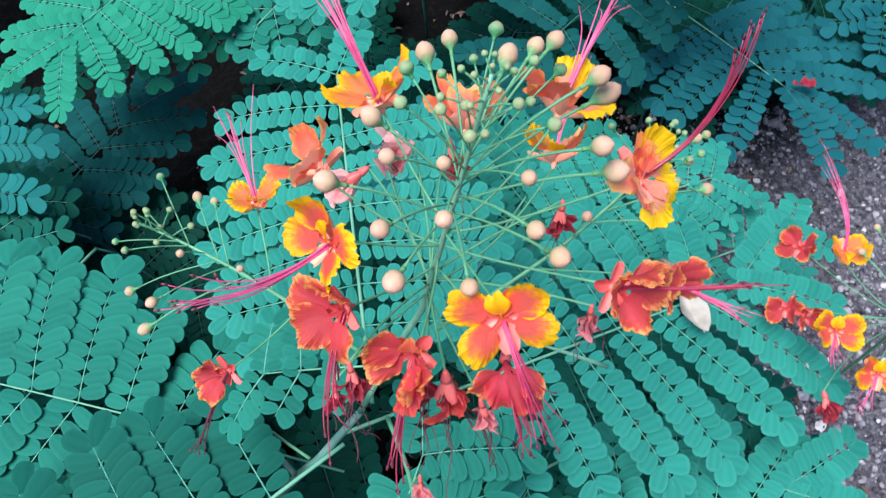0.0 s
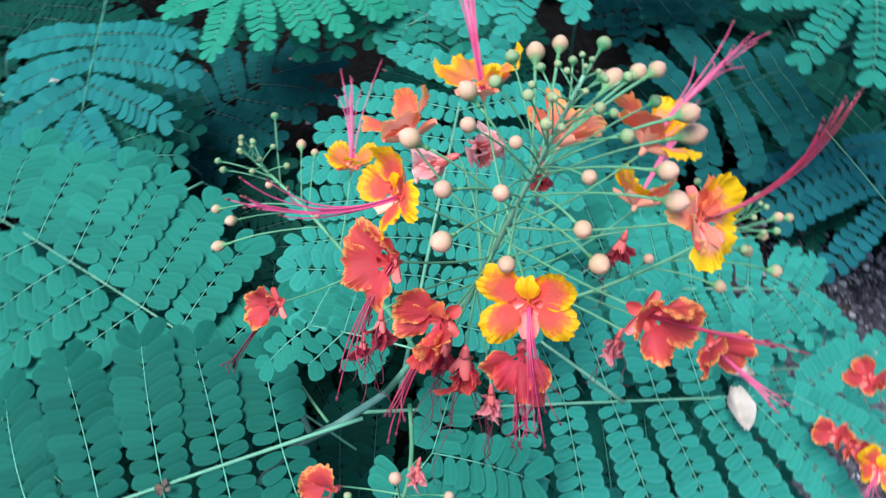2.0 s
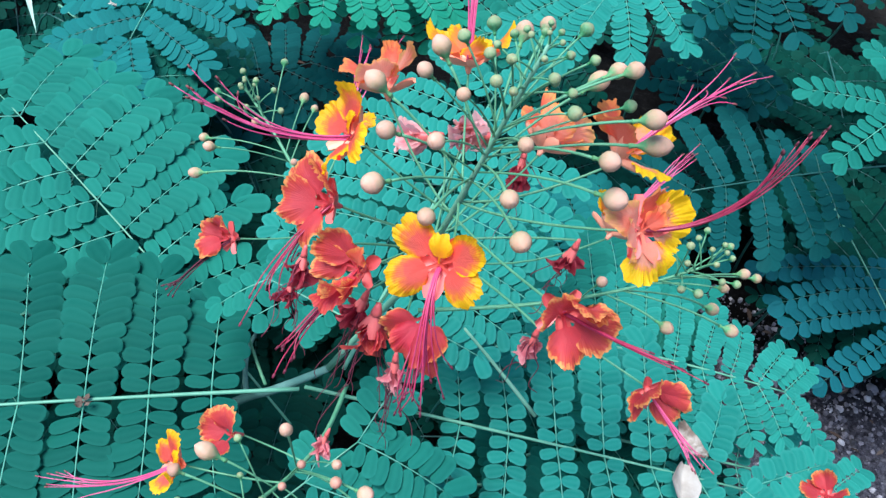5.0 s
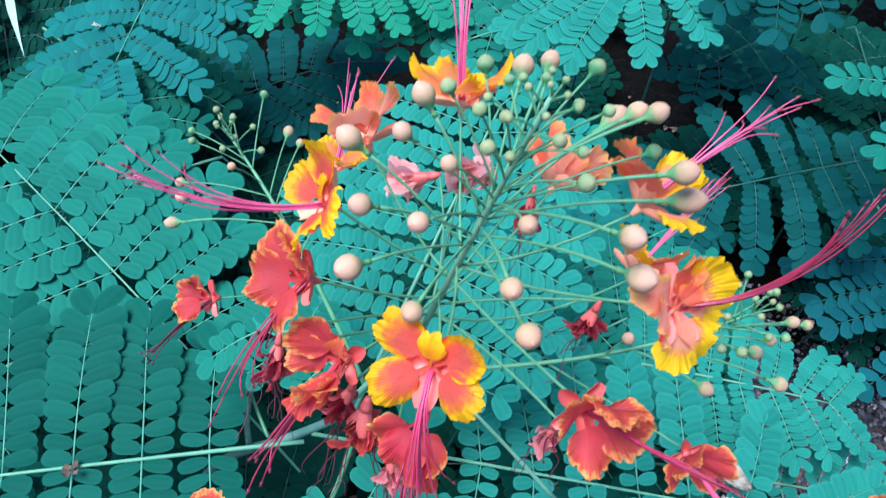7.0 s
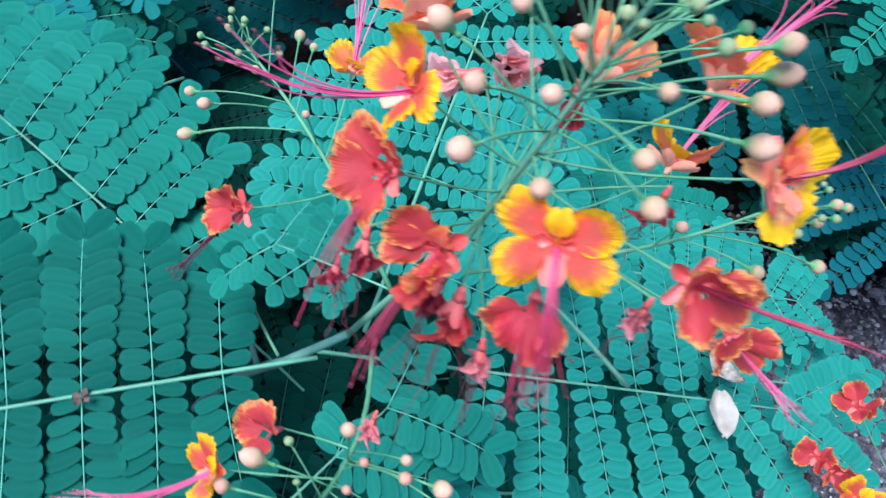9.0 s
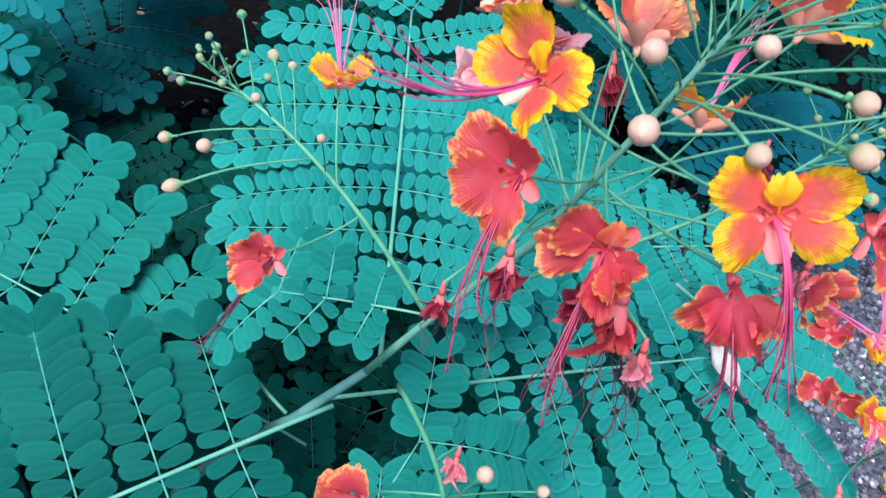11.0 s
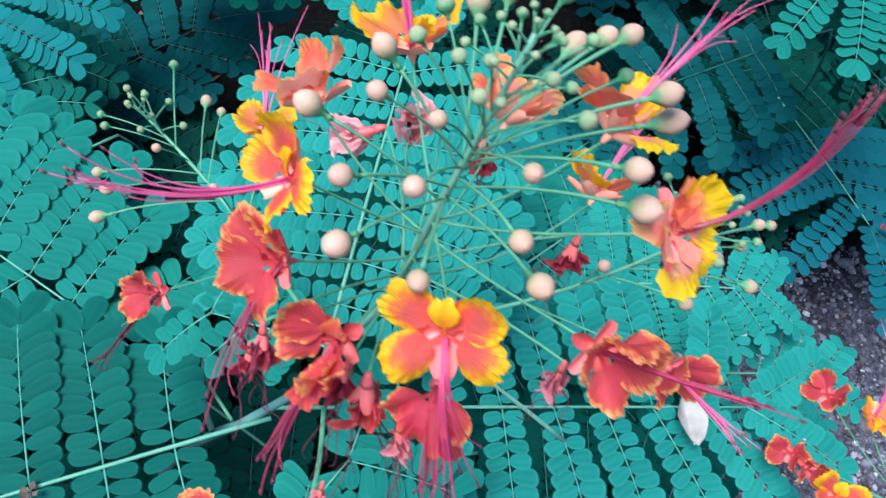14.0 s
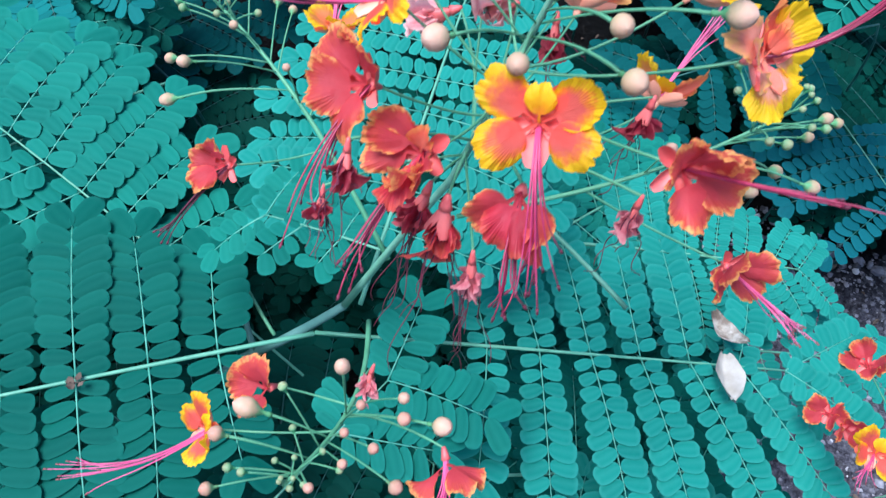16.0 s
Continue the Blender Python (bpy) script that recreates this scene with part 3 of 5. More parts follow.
def soil_material():
    m, nt, ns, p = nodes_of("stony_soil")
    # near-black: the shrub's shade is put into the soil colour
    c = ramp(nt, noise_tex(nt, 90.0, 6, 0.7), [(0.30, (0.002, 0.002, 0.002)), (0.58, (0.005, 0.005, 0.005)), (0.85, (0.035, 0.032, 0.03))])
    # shade-blackened humus under the shrub, grey grit on the open bed beside it
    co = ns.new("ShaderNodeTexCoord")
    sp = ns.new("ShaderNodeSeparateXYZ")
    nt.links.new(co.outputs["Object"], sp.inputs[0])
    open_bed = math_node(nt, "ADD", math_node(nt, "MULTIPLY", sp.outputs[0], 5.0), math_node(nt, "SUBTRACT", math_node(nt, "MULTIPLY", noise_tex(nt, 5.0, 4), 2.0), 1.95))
    # behind, grit yields to the blackened soil so the shade stays dark
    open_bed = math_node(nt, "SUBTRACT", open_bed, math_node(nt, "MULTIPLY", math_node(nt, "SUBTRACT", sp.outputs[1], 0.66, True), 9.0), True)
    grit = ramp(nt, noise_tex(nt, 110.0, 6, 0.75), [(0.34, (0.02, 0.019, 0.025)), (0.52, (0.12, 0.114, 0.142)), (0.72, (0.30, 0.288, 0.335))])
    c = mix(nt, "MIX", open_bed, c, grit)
    # plain brown-grey earth round about
    away = ns.new("ShaderNodeVectorMath")
    away.operation = "DISTANCE"
    nt.links.new(co.outputs["Object"], away.inputs[0])
    away.inputs[1].default_value = (-0.1, 0.5, 0.0)
    earth = ramp(nt, noise_tex(nt, 14.0, 6, 0.7), [(0.35, (0.05, 0.044, 0.038)), (0.65, (0.12, 0.108, 0.095))])
    c = mix(nt, "MIX", math_node(nt, "MULTIPLY", math_node(nt, "SUBTRACT", away.outputs["Value"], 1.15), 1.6, True), c, earth)
    nt.links.new(c, p.inputs["Base Color"])
    p.inputs["Roughness"].default_value = 0.95
    p.inputs["Specular IOR Level"].default_value = 0.06
    nt.links.new(bump(nt, noise_tex(nt, 120.0, 6, 0.75), 1.0, 0.012), p.inputs["Normal"])
    return m


def stone_material():
    m, nt, ns, p = nodes_of("gravel")
    geo = ns.new("ShaderNodeNewGeometry")
    c = ramp(nt, geo.outputs["Random Per Island"], [(0.0, (0.045, 0.043, 0.052)), (0.5, (0.165, 0.157, 0.188)), (0.9, (0.30, 0.288, 0.33)), (1.0, (0.60, 0.58, 0.61))])
    c = mix(nt, "MULTIPLY", 0.6, c, ramp(nt, noise_tex(nt, 160.0, 4), [(0.3, (0.5, 0.5, 0.5)), (0.7, (1, 1, 1))]))
    nt.links.new(c, p.inputs["Base Color"])
    p.inputs["Roughness"].default_value = 0.9
    nt.links.new(bump(nt, noise_tex(nt, 400.0, 4), 0.5, 0.002), p.inputs["Normal"])
    return m


SOIL, STONE = soil_material(), stone_material()


def soil_height(x, y):
    return 0.012 * noise.noise((x * 6, y * 6, 0.3)) + 0.010 * noise.noise((x * 22, y * 22, 1.7)) + 0.010 * noise.noise((x * 50, y * 50, 4.0))


def ground():
    near = [-1.4 + 0.0125 * i for i in range(257)]
    xs = [-60, -20, -6, -2.5] + near + [2.8, 6, 20, 60]
    ys = [-60, -20, -6, -2.0] + [v + 0.6 for v in near] + [3.4, 6, 20, 60]
    verts = [(x, y, soil_height(x, y)) for y in ys for x in xs]
    n = len(xs)
    faces = [(j * n + i, j * n + i + 1, (j + 1) * n + i + 1, (j + 1) * n + i) for j in range(len(ys) - 1) for i in range(n - 1)]
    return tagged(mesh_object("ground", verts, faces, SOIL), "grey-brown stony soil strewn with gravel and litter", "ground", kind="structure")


ground()


def gravel():
    sets = []
    for k in range(42000):
        x, y = rng.uniform(-0.60, 0.90), rng.uniform(0.05, 1.2)
        if (x < 0.2 or y > 0.80) and (rng.random() < 0.975 or not (-0.50 < x < -0.30 and y < 0.80)):
            continue
        r = 0.0012 + 0.0040 * rng.random() ** 3 + (0.004 if rng.random() < 0.015 else 0)
        z = soil_height(x, y) + r * rng.uniform(-0.1, 0.5)
        sx, sy, sz, ph = rng.uniform(0.7, 1.3), rng.uniform(0.7, 1.3), rng.uniform(0.7, 1.3), rng.uniform(0, 6)
        v = []
        for j, (zz, rr) in enumerate(((-0.7, 0.6), (0.0, 1.0), (0.6, 0.75))):
            for i in range(6):
                a = ph + i * math.pi / 3
                q = rr * rng.uniform(0.6, 1.2)
                v.append(Vector((x + r * sx * q * math.cos(a), y + r * sy * q * math.sin(a), z + r * sz * (zz + rng.uniform(-0.15, 0.15)))))
        v.append(Vector((x, y, z + r * sz * 0.95)))
        f = [(j * 6 + i, j * 6 + (i + 1) % 6, j * 6 + 6 + (i + 1) % 6, j * 6 + 6 + i) for j in range(2) for i in range(6)]
        f += [(12 + i, 12 + (i + 1) % 6, 18) for i in range(6)]
        sets.append((v, f))
    v, f = merge(sets)
    ob = mesh_object("gravel", v, f, STONE)
    ob.data.polygons.foreach_set("use_smooth", [False] * len(f))
    return tagged(ob, "scattered grey gravel and crumbs on the soil", "gravel", kind="stuff")


gravel()

# ---- the shrub's wood ----
STEM_LOW, STEM_TOP = Vector((-0.047, 0.167, 0.462)), Vector((0.024, 0.165, 0.711))


def shrub_stems():
    r = random.Random(3)
    shrub = thing("shrub_branch", (-0.20, 0.12, 0.0), "grey-green woody shrub branch rising from dark soil", "branch")
    o = shrub.location
    fork = Vector((-0.080, 0.146, 0.420))
    tube("trunk", bend((-0.21, 0.12, -0.01), (-0.16, 0.12, 0.33), fork, 12) + bend(fork, (-0.062, 0.160, 0.437), STEM_LOW, 5)[1:], 0.0046, 0.0026, BARK, shrub, "", 9, o, knots=0.06, rng=r)
    tube("side_branch", bend((-0.098, 0.140, 0.405), (-0.12, 0.16, 0.40), (-0.150, 0.21, 0.33), 8), 0.0022, 0.0015, BARK, shrub, "", 7, o, knots=0.06, rng=r)
    tube("twig", bend((-0.118, 0.168, 0.428), (-0.10, 0.155, 0.425), (-0.085, 0.146, 0.424), 6), 0.0011, 0.0013, STALK, shrub, "", 6, o)
    return shrub


shrub_stems()

# ---- compound leaves, the nearest first ----
G = "blue-green twice-feathered leaf with oblong leaflets, "
compound_leaf(G + "spread flat below the flowers", (-0.060, 0.152, 0.438), (-0.263, -0.011, 0.436), 6, 0, 0.225, arch=0.004, normal=(0.05, -0.1, 1), step=0.0094, size=0.0238, full=2.75, seed=21, mat=LEAF_HALF_SHADE,
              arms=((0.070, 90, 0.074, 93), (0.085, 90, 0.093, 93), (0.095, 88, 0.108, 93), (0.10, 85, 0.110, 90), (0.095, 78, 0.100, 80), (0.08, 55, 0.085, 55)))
compound_leaf(G + "spread flat beside a dry leaf", (-0.070, 0.172, 0.392), (0.255, 0.306, 0.375), 7, 0, 0.345, arch=0.002, normal=(0.0, -0.1, 1), step=0.0101, size=0.0190, full=2.6, seed=22, grow=0.72,
              arms=((0.072, 102, 0.10, 92), (0.085, 102, 0.115, 87), (0.110, 102, 0.128, 77), (0.098, 100, 0.132, 72), (0.108, 98, 0.130, 67), (0.082, 70, 0.132, 54), (0.089, 27, 0.092, 30)))
compound_leaf(G + "standing behind the flower cluster", (-0.040, 0.175, 0.455), (-0.079, 0.448, 0.478), 8, 0, 0.20, arch=0.008, normal=(0.0, -0.15, 1), step=0.0086, size=0.0168, full=2.4, seed=23,
              arms=((0.085, 95, 0.085, 95), (0.10, 96, 0.10, 94), (0.106, 96, 0.105, 92), (0.109, 96, 0.105, 90), (0.108, 95, 0.104, 84), (0.106, 93, 0.100, 80), (0.094, 84, 0.085, 66), (0.066, 60, 0.062, 24)))
compound_leaf(G + "reaching out low from the branch", (-0.070, 0.155, 0.352), (-0.450, 0.236, 0.405), 8, 0, 0.342, arch=0.025, normal=(0.0, -0.1, 1), step=0.0108, size=0.0258, full=2.75, mat=LEAF_FULL, seed=24, thick=0.0011,
              arms=((0.055, 92, 0.072, 96), (0.07, 84, 0.089, 84), (0.085, 74, 0.112, 78), (0.088, 71, 0.109, 74), (0.085, 68, 0.101, 73), (0.08, 62, 0.092, 70), (0.072, 52, 0.085, 58), (0.065, 25, 0.07, 28)))
compound_leaf("small blue-green young leaf on the flower stem", (-0.026, 0.172, 0.533), (-0.102, 0.175, 0.512), 3, 0.046, 0.36, (75, 48), (85, 92), 0.003, (0, -0.1, 1), 0.0068, 0.0124, seed=25, mat=LEAF_FULL, thick=0.0008, taper=1.0, first=0.5)
compound_leaf("small blue-green leaf below a hanging withered flower", (-0.045, 0.043, 0.395), (-0.006, 0.146, 0.432), 2, 0, 0.62, arch=0.004, normal=(0, -0.12, 1), step=0.0084, size=0.0225, full=2.6, seed=26, mat=LEAF_FULL, thick=0.0009,
              arms=((0.022, 25, 0.062, 58), (0.058, 20, 0.072, 62)))
compound_leaf("bright yellow-green young leaf spread in a fan", (-0.250, 0.775, 0.360), (-0.385, 0.598, 0.370), 6, 0, 0.46, arch=0.008, normal=(0.0, -0.25, 1), step=0.0066, size=0.0168, mat=LEAF_YOUNG, seed=27, thick=0.0010, shoot=(-0.235, 0.82), full=3.0,
              arms=((0.10, 112, 0.09, 95), (0.099, 108, 0.085, 85), (0.092, 95, 0.08, 72), (0.080, 83, 0.076, 60), (0.077, 68, 0.074, 40), (0.080, 44, 0.074, 8)))
compound_leaf(G + "its pinnae fanned at the tip", (-0.545, 0.600, 0.345), (-0.465, 0.398, 0.345), 4, 0, 0.50, arch=0.008, normal=(0.0, -0.2, 1), step=0.0074, size=0.0200, mat=LEAF_BLUE, thick=0.0009, seed=28, shoot=(-0.541, 0.650), full=3.0,
              arms=((0.092, 88, 0.092, 92), (0.100, 82, 0.09, 78), (0.092, 60, 0.09, 56), (0.086, 26, 0.095, 16)))
compound_leaf(G + "arching over the shaded gap behind", (-0.055, 0.900, 0.440), (-0.070, 0.700, 0.440), 5, 0, 0.50, arch=0.01, normal=(0.0, -0.25, 1), step=0.0076, size=0.0200, thick=0.0010, seed=29, shoot=(-0.021, 0.950), full=3.0,
              arms=((0.10, 98, 0.13, 80), (0.105, 92, 0.148, 60), (0.107, 68, 0.15, 44), (0.10, 42, 0.145, 29), (0.108, 6, 0.122, 14)))
compound_leaf(G + "standing apart before the dark shade", (0.420, 0.712, 0.468), (0.237, 0.683, 0.482), 4, 0, 0.62, arch=0.006, normal=(0.0, -0.12, 1), step=0.0088, size=0.0180, mat=LEAF_FULL, full=2.7, seed=30, thick=0.0010, shoot=(0.448, 0.755),
              arms=((0.09, 100, 0.095, 85), (0.085, 96, 0.11, 72), (0.085, 88, 0.10, 51), (0.088, 60, 0.092, -9)))
D = "deep blue-green leaf with fine leaflets, "
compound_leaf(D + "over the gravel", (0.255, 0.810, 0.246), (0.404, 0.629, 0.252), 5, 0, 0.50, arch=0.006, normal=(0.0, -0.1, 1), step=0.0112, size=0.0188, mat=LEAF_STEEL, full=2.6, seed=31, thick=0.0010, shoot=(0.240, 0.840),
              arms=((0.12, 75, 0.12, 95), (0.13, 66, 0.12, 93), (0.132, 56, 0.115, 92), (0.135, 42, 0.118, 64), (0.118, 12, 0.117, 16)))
compound_leaf(D + "in the shade", (0.300, 0.800, 0.340), (0.111, 0.613, 0.330), 5, 0, 0.42, arch=0.01, normal=(0.0, -0.2, 1), step=0.0080, size=0.0172, mat=LEAF_BLUE_SHADE, full=3.0, seed=32, shoot=(0.325, 0.850),
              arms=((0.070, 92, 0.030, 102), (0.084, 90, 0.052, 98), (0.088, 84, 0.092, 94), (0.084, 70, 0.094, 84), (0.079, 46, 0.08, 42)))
compound_leaf(D + "low in the shade", (0.110, 0.950, 0.300), (0.035, 0.800, 0.300), 5, 0.075, 0.35, (92, 40), None, 0.01, (0.0, -0.2, 1), 0.0100, 0.0190, LEAF_BLUE_SHADE, False, 33, shoot=(0.12, 0.98))
compound_leaf(D + "its pinnae spread over dark soil", (-0.500, 0.400, 0.195), (-0.375, 0.645, 0.200), 6, 0, 0.35, arch=0.01, normal=(0.0, -0.15, 1), step=0.0088, size=0.0205, mat=LEAF_BLUE_SHADE, pieces=False, full=3.0, seed=34, thick=0.0011, shoot=(-0.51, 0.38),
              arms=((0.08, 85, 0.075, 72), (0.085, 80, 0.08, 66), (0.085, 72, 0.085, 62), (0.085, 62, 0.088, 55), (0.085, 50, 0.086, 42), (0.08, 20, 0.084, 22)))
compound_leaf(D + "low in the shade", (-0.700, 0.600, 0.200), (-0.440, 0.490, 0.200), 7, 0.105, 0.25, (92, 40), None, 0.01, (0.0, -0.1, 1), 0.0085, 0.0180, LEAF_DEEP_SHADE, False, 35, shoot=(-0.694, 0.650))
compound_leaf(D + "under the spread leaves", (-0.600, 0.420, 0.300), (-0.400, 0.375, 0.325), 6, 0.080, 0.25, (92, 40), None, 0.01, (0.0, -0.1, 1), 0.0080, 0.0180, LEAF_HALF_SHADE, False, 36, shoot=(-0.592, 0.470))
compound_leaf(G + "low beside the gravel", (0.140, 0.330, 0.270), (0.372, 0.435, 0.245), 6, 0.085, 0.30, (92, 42), None, 0.008, (0.0, -0.1, 1), 0.0078, 0.0175, LEAF, True, 37, shoot=(0.163, 0.380))
compound_leaf(G + "hanging over the gravel", (0.085, 0.060, 0.310), (0.288, 0.153, 0.300), 5, 0.105, 0.35, (70, 8), (80, 42), 0.008, (0.0, -0.1, 1), 0.0100, 0.0205, LEAF, True, 38, taper=0.95, shoot=(0.100, 0.070))
compound_leaf(D + "under the flower cluster", (0.080, 0.380, 0.320), (0.280, 0.465, 0.300), 7, 0.085, 0.20, (92, 45), None, 0.008, (0.0, -0.1, 1), 0.0060, 0.0150, LEAF, False, 39, shoot=(0.102, 0.430))
compound_leaf(G + "hanging over the dark gap", (0.060, 1.000, 0.440), (0.058, 0.810, 0.450), 5, 0.110, 0.30, (92, 22), None, 0.01, (0.0, -0.2, 1), 0.0105, 0.0210, LEAF_BLUE_SHADE, False, 41, taper=1.0, shoot=(0.081, 1.050))
compound_leaf(D + "behind the standing leaf", (0.420, 1.080, 0.360), (0.270, 0.960, 0.360), 6, 0.110, 0.25, (92, 35), None, 0.01, (0.0, -0.2, 1), 0.0075, 0.0175, LEAF_DEEP_SHADE, False, 40, shoot=(0.448, 1.130))
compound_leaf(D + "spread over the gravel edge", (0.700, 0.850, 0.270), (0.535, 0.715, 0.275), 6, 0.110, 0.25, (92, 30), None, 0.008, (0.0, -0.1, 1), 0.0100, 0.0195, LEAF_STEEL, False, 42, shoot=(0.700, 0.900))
compound_leaf(D + "low behind the gravel", (0.760, 1.050, 0.200), (0.590, 0.900, 0.210), 6, 0.110, 0.25, (92, 35), None, 0.008, (0.0, -0.1, 1), 0.0095, 0.0200, LEAF_DEEP_SHADE, False, 44, shoot=(0.770, 1.090))
compound_leaf(D + "low beside the gravel", (0.420, 0.860, 0.200), (0.300, 0.680, 0.190), 6, 0.110, 0.25, (92, 35), None, 0.01, (0.0, -0.2, 1), 0.0075, 0.0170, LEAF_DEEP_SHADE, False, 43, shoot=(0.448, 0.910))

compound_leaf(G + "half hidden behind the flowers", (0.020, 0.330, 0.300), (0.130, 0.500, 0.310), 7, 0.105, 0.20, (90, 40), None, 0.008, (0.0, -0.15, 1), 0.0080, 0.0195, LEAF_FULL, False, 45, shoot=(0.000, 0.290))
compound_leaf(G + "low behind the flowers", (-0.020, 0.420, 0.240), (0.090, 0.610, 0.250), 7, 0.105, 0.20, (90, 40), None, 0.008, (0.0, -0.15, 1), 0.0080, 0.0195, LEAF_BLUE, False, 46, shoot=(-0.040, 0.380))
compound_leaf(G + "low beneath the side cluster", (0.090, 0.270, 0.250), (0.200, 0.420, 0.255), 6, 0.095, 0.20, (90, 40), None, 0.008, (0.0, -0.15, 1), 0.0080, 0.0195, LEAF_HALF_SHADE, False, 47, shoot=(0.070, 0.240))

compound_leaf(G + "half hidden", (0.080, 0.170, 0.270), (0.270, 0.260, 0.275), 6, 0.095, 0.20, (90, 40), None, 0.008, (0.0, -0.1, 1), 0.0085, 0.0195, LEAF_HALF_SHADE, False, 48, shoot=(0.060, 0.165))
compound_leaf(G + "low by the gravel", (0.150, 0.060, 0.230), (0.310, 0.200, 0.235), 6, 0.090, 0.20, (90, 40), None, 0.008, (0.0, -0.1, 1), 0.0085, 0.0195, LEAF_HALF_SHADE, False, 49, shoot=(0.130, 0.040))

compound_leaf(G + "half shaded under a fanned leaf", (-0.540, 0.385, 0.245), (-0.435, 0.465, 0.262), 5, 0.072, 0.35, (88, 30), None, 0.008, (0.0, -0.15, 1), 0.0100, 0.0185, LEAF_HALF_SHADE, False, 50, shoot=(-0.56, 0.37))
compound_leaf("dull green leaf under a bright young leaf", (-0.240, 0.770, 0.300), (-0.385, 0.630, 0.305), 5, 0.080, 0.40, (90, 25), None, 0.008, (0.0, -0.2, 1), 0.0098, 0.0190, LEAF_YOUNG, False, 51, shoot=(-0.23, 0.80))
compound_leaf("dull green leaf in the shade behind others", (-0.120, 0.780, 0.320), (-0.200, 0.660, 0.325), 4, 0.065, 0.45, (88, 25), None, 0.008, (0.0, -0.2, 1), 0.0105, 0.0190, LEAF_FULL, False, 52, shoot=(-0.11, 0.82))
compound_leaf("dull green leaf deep in the shade", (0.270, 1.150, 0.200), (0.190, 1.030, 0.205), 4, 0.075, 0.40, (88, 30), None, 0.008, (0.0, -0.2, 1), 0.0110, 0.0195, LEAF_DEEP_SHADE, False, 53, shoot=(0.28, 1.18))

# lower leaves that fill the shade beneath, in colours that hold that shade
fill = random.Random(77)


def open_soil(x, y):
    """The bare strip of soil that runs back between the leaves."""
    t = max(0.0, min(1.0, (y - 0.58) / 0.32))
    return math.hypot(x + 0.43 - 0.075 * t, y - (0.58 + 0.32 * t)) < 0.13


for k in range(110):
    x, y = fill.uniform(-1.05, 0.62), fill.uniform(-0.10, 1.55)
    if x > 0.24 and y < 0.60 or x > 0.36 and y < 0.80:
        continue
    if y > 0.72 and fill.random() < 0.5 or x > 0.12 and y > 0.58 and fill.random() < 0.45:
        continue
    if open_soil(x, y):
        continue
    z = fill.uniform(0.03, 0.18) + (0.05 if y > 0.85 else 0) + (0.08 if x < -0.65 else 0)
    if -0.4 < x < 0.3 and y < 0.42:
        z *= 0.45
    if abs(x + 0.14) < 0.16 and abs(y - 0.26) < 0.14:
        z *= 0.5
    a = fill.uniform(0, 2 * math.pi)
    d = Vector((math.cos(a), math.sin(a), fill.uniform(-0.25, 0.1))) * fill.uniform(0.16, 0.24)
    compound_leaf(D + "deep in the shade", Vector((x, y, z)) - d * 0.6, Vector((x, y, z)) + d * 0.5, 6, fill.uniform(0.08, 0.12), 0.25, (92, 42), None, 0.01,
                  (fill.uniform(-0.3, 0.3), fill.uniform(-0.4, 0.1), 1), 0.0088, 0.019, LEAF_DEEP_SHADE, False, 100 + k, shoot=(x - d.x * 0.75, y - d.y * 0.75))

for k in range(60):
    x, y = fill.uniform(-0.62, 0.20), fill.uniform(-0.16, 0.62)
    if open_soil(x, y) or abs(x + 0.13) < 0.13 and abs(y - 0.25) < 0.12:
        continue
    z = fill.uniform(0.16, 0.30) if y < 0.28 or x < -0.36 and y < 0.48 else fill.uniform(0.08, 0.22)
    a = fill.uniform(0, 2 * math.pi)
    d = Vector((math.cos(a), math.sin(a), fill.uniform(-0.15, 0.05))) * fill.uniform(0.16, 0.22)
    # the half or deep shade tone is picked by where the leaf stands
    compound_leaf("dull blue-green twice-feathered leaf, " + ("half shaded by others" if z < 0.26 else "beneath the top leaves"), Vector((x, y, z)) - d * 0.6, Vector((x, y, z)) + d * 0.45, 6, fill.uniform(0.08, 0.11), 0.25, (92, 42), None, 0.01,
                  (fill.uniform(-0.2, 0.2), fill.uniform(-0.3, 0.1), 1), 0.0088, 0.019, LEAF_HALF_SHADE if y < 0.28 and (x < -0.24 or x > 0.04) or x < -0.36 and y < 0.48 else LEAF_DEEP_SHADE, False, 300 + k, shoot=(x - d.x * 0.75, y - d.y * 0.75))

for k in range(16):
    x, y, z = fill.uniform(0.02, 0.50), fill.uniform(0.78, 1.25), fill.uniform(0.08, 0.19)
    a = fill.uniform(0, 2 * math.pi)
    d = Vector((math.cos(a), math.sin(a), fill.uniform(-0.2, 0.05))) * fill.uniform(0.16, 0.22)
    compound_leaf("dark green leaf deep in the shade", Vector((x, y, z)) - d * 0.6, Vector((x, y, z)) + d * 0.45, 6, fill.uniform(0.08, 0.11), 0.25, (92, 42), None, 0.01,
                  (fill.uniform(-0.3, 0.3), fill.uniform(-0.3, 0.2), 1), 0.0092, 0.019, LEAF_DEEP_SHADE, False, 400 + k, shoot=(x - d.x * 0.75, y - d.y * 0.75))


# ---- the main flower cluster ----
main = thing("flower_cluster", STEM_LOW, "tall cluster of red and orange flowers with peach buds", "flower cluster")
AX0, AX1 = Vector((0.000, 0.164, 0.627)), Vector((0.027, 0.164, 0.795))
tube("stem", bend(STEM_LOW, (-0.02, 0.168, 0.56), AX0, 6) + [on_line(AX0, AX1, z) for z in (0.645, 0.66, 0.675, 0.69, 0.705, 0.72, 0.735, 0.75, 0.765, 0.78, 0.795)], 0.0022, 0.0007, AXIS, main, "", 8, STEM_LOW, knots=0.05, rng=random.Random(2))


def joint(z):
    return on_line(AX0, AX1, z)


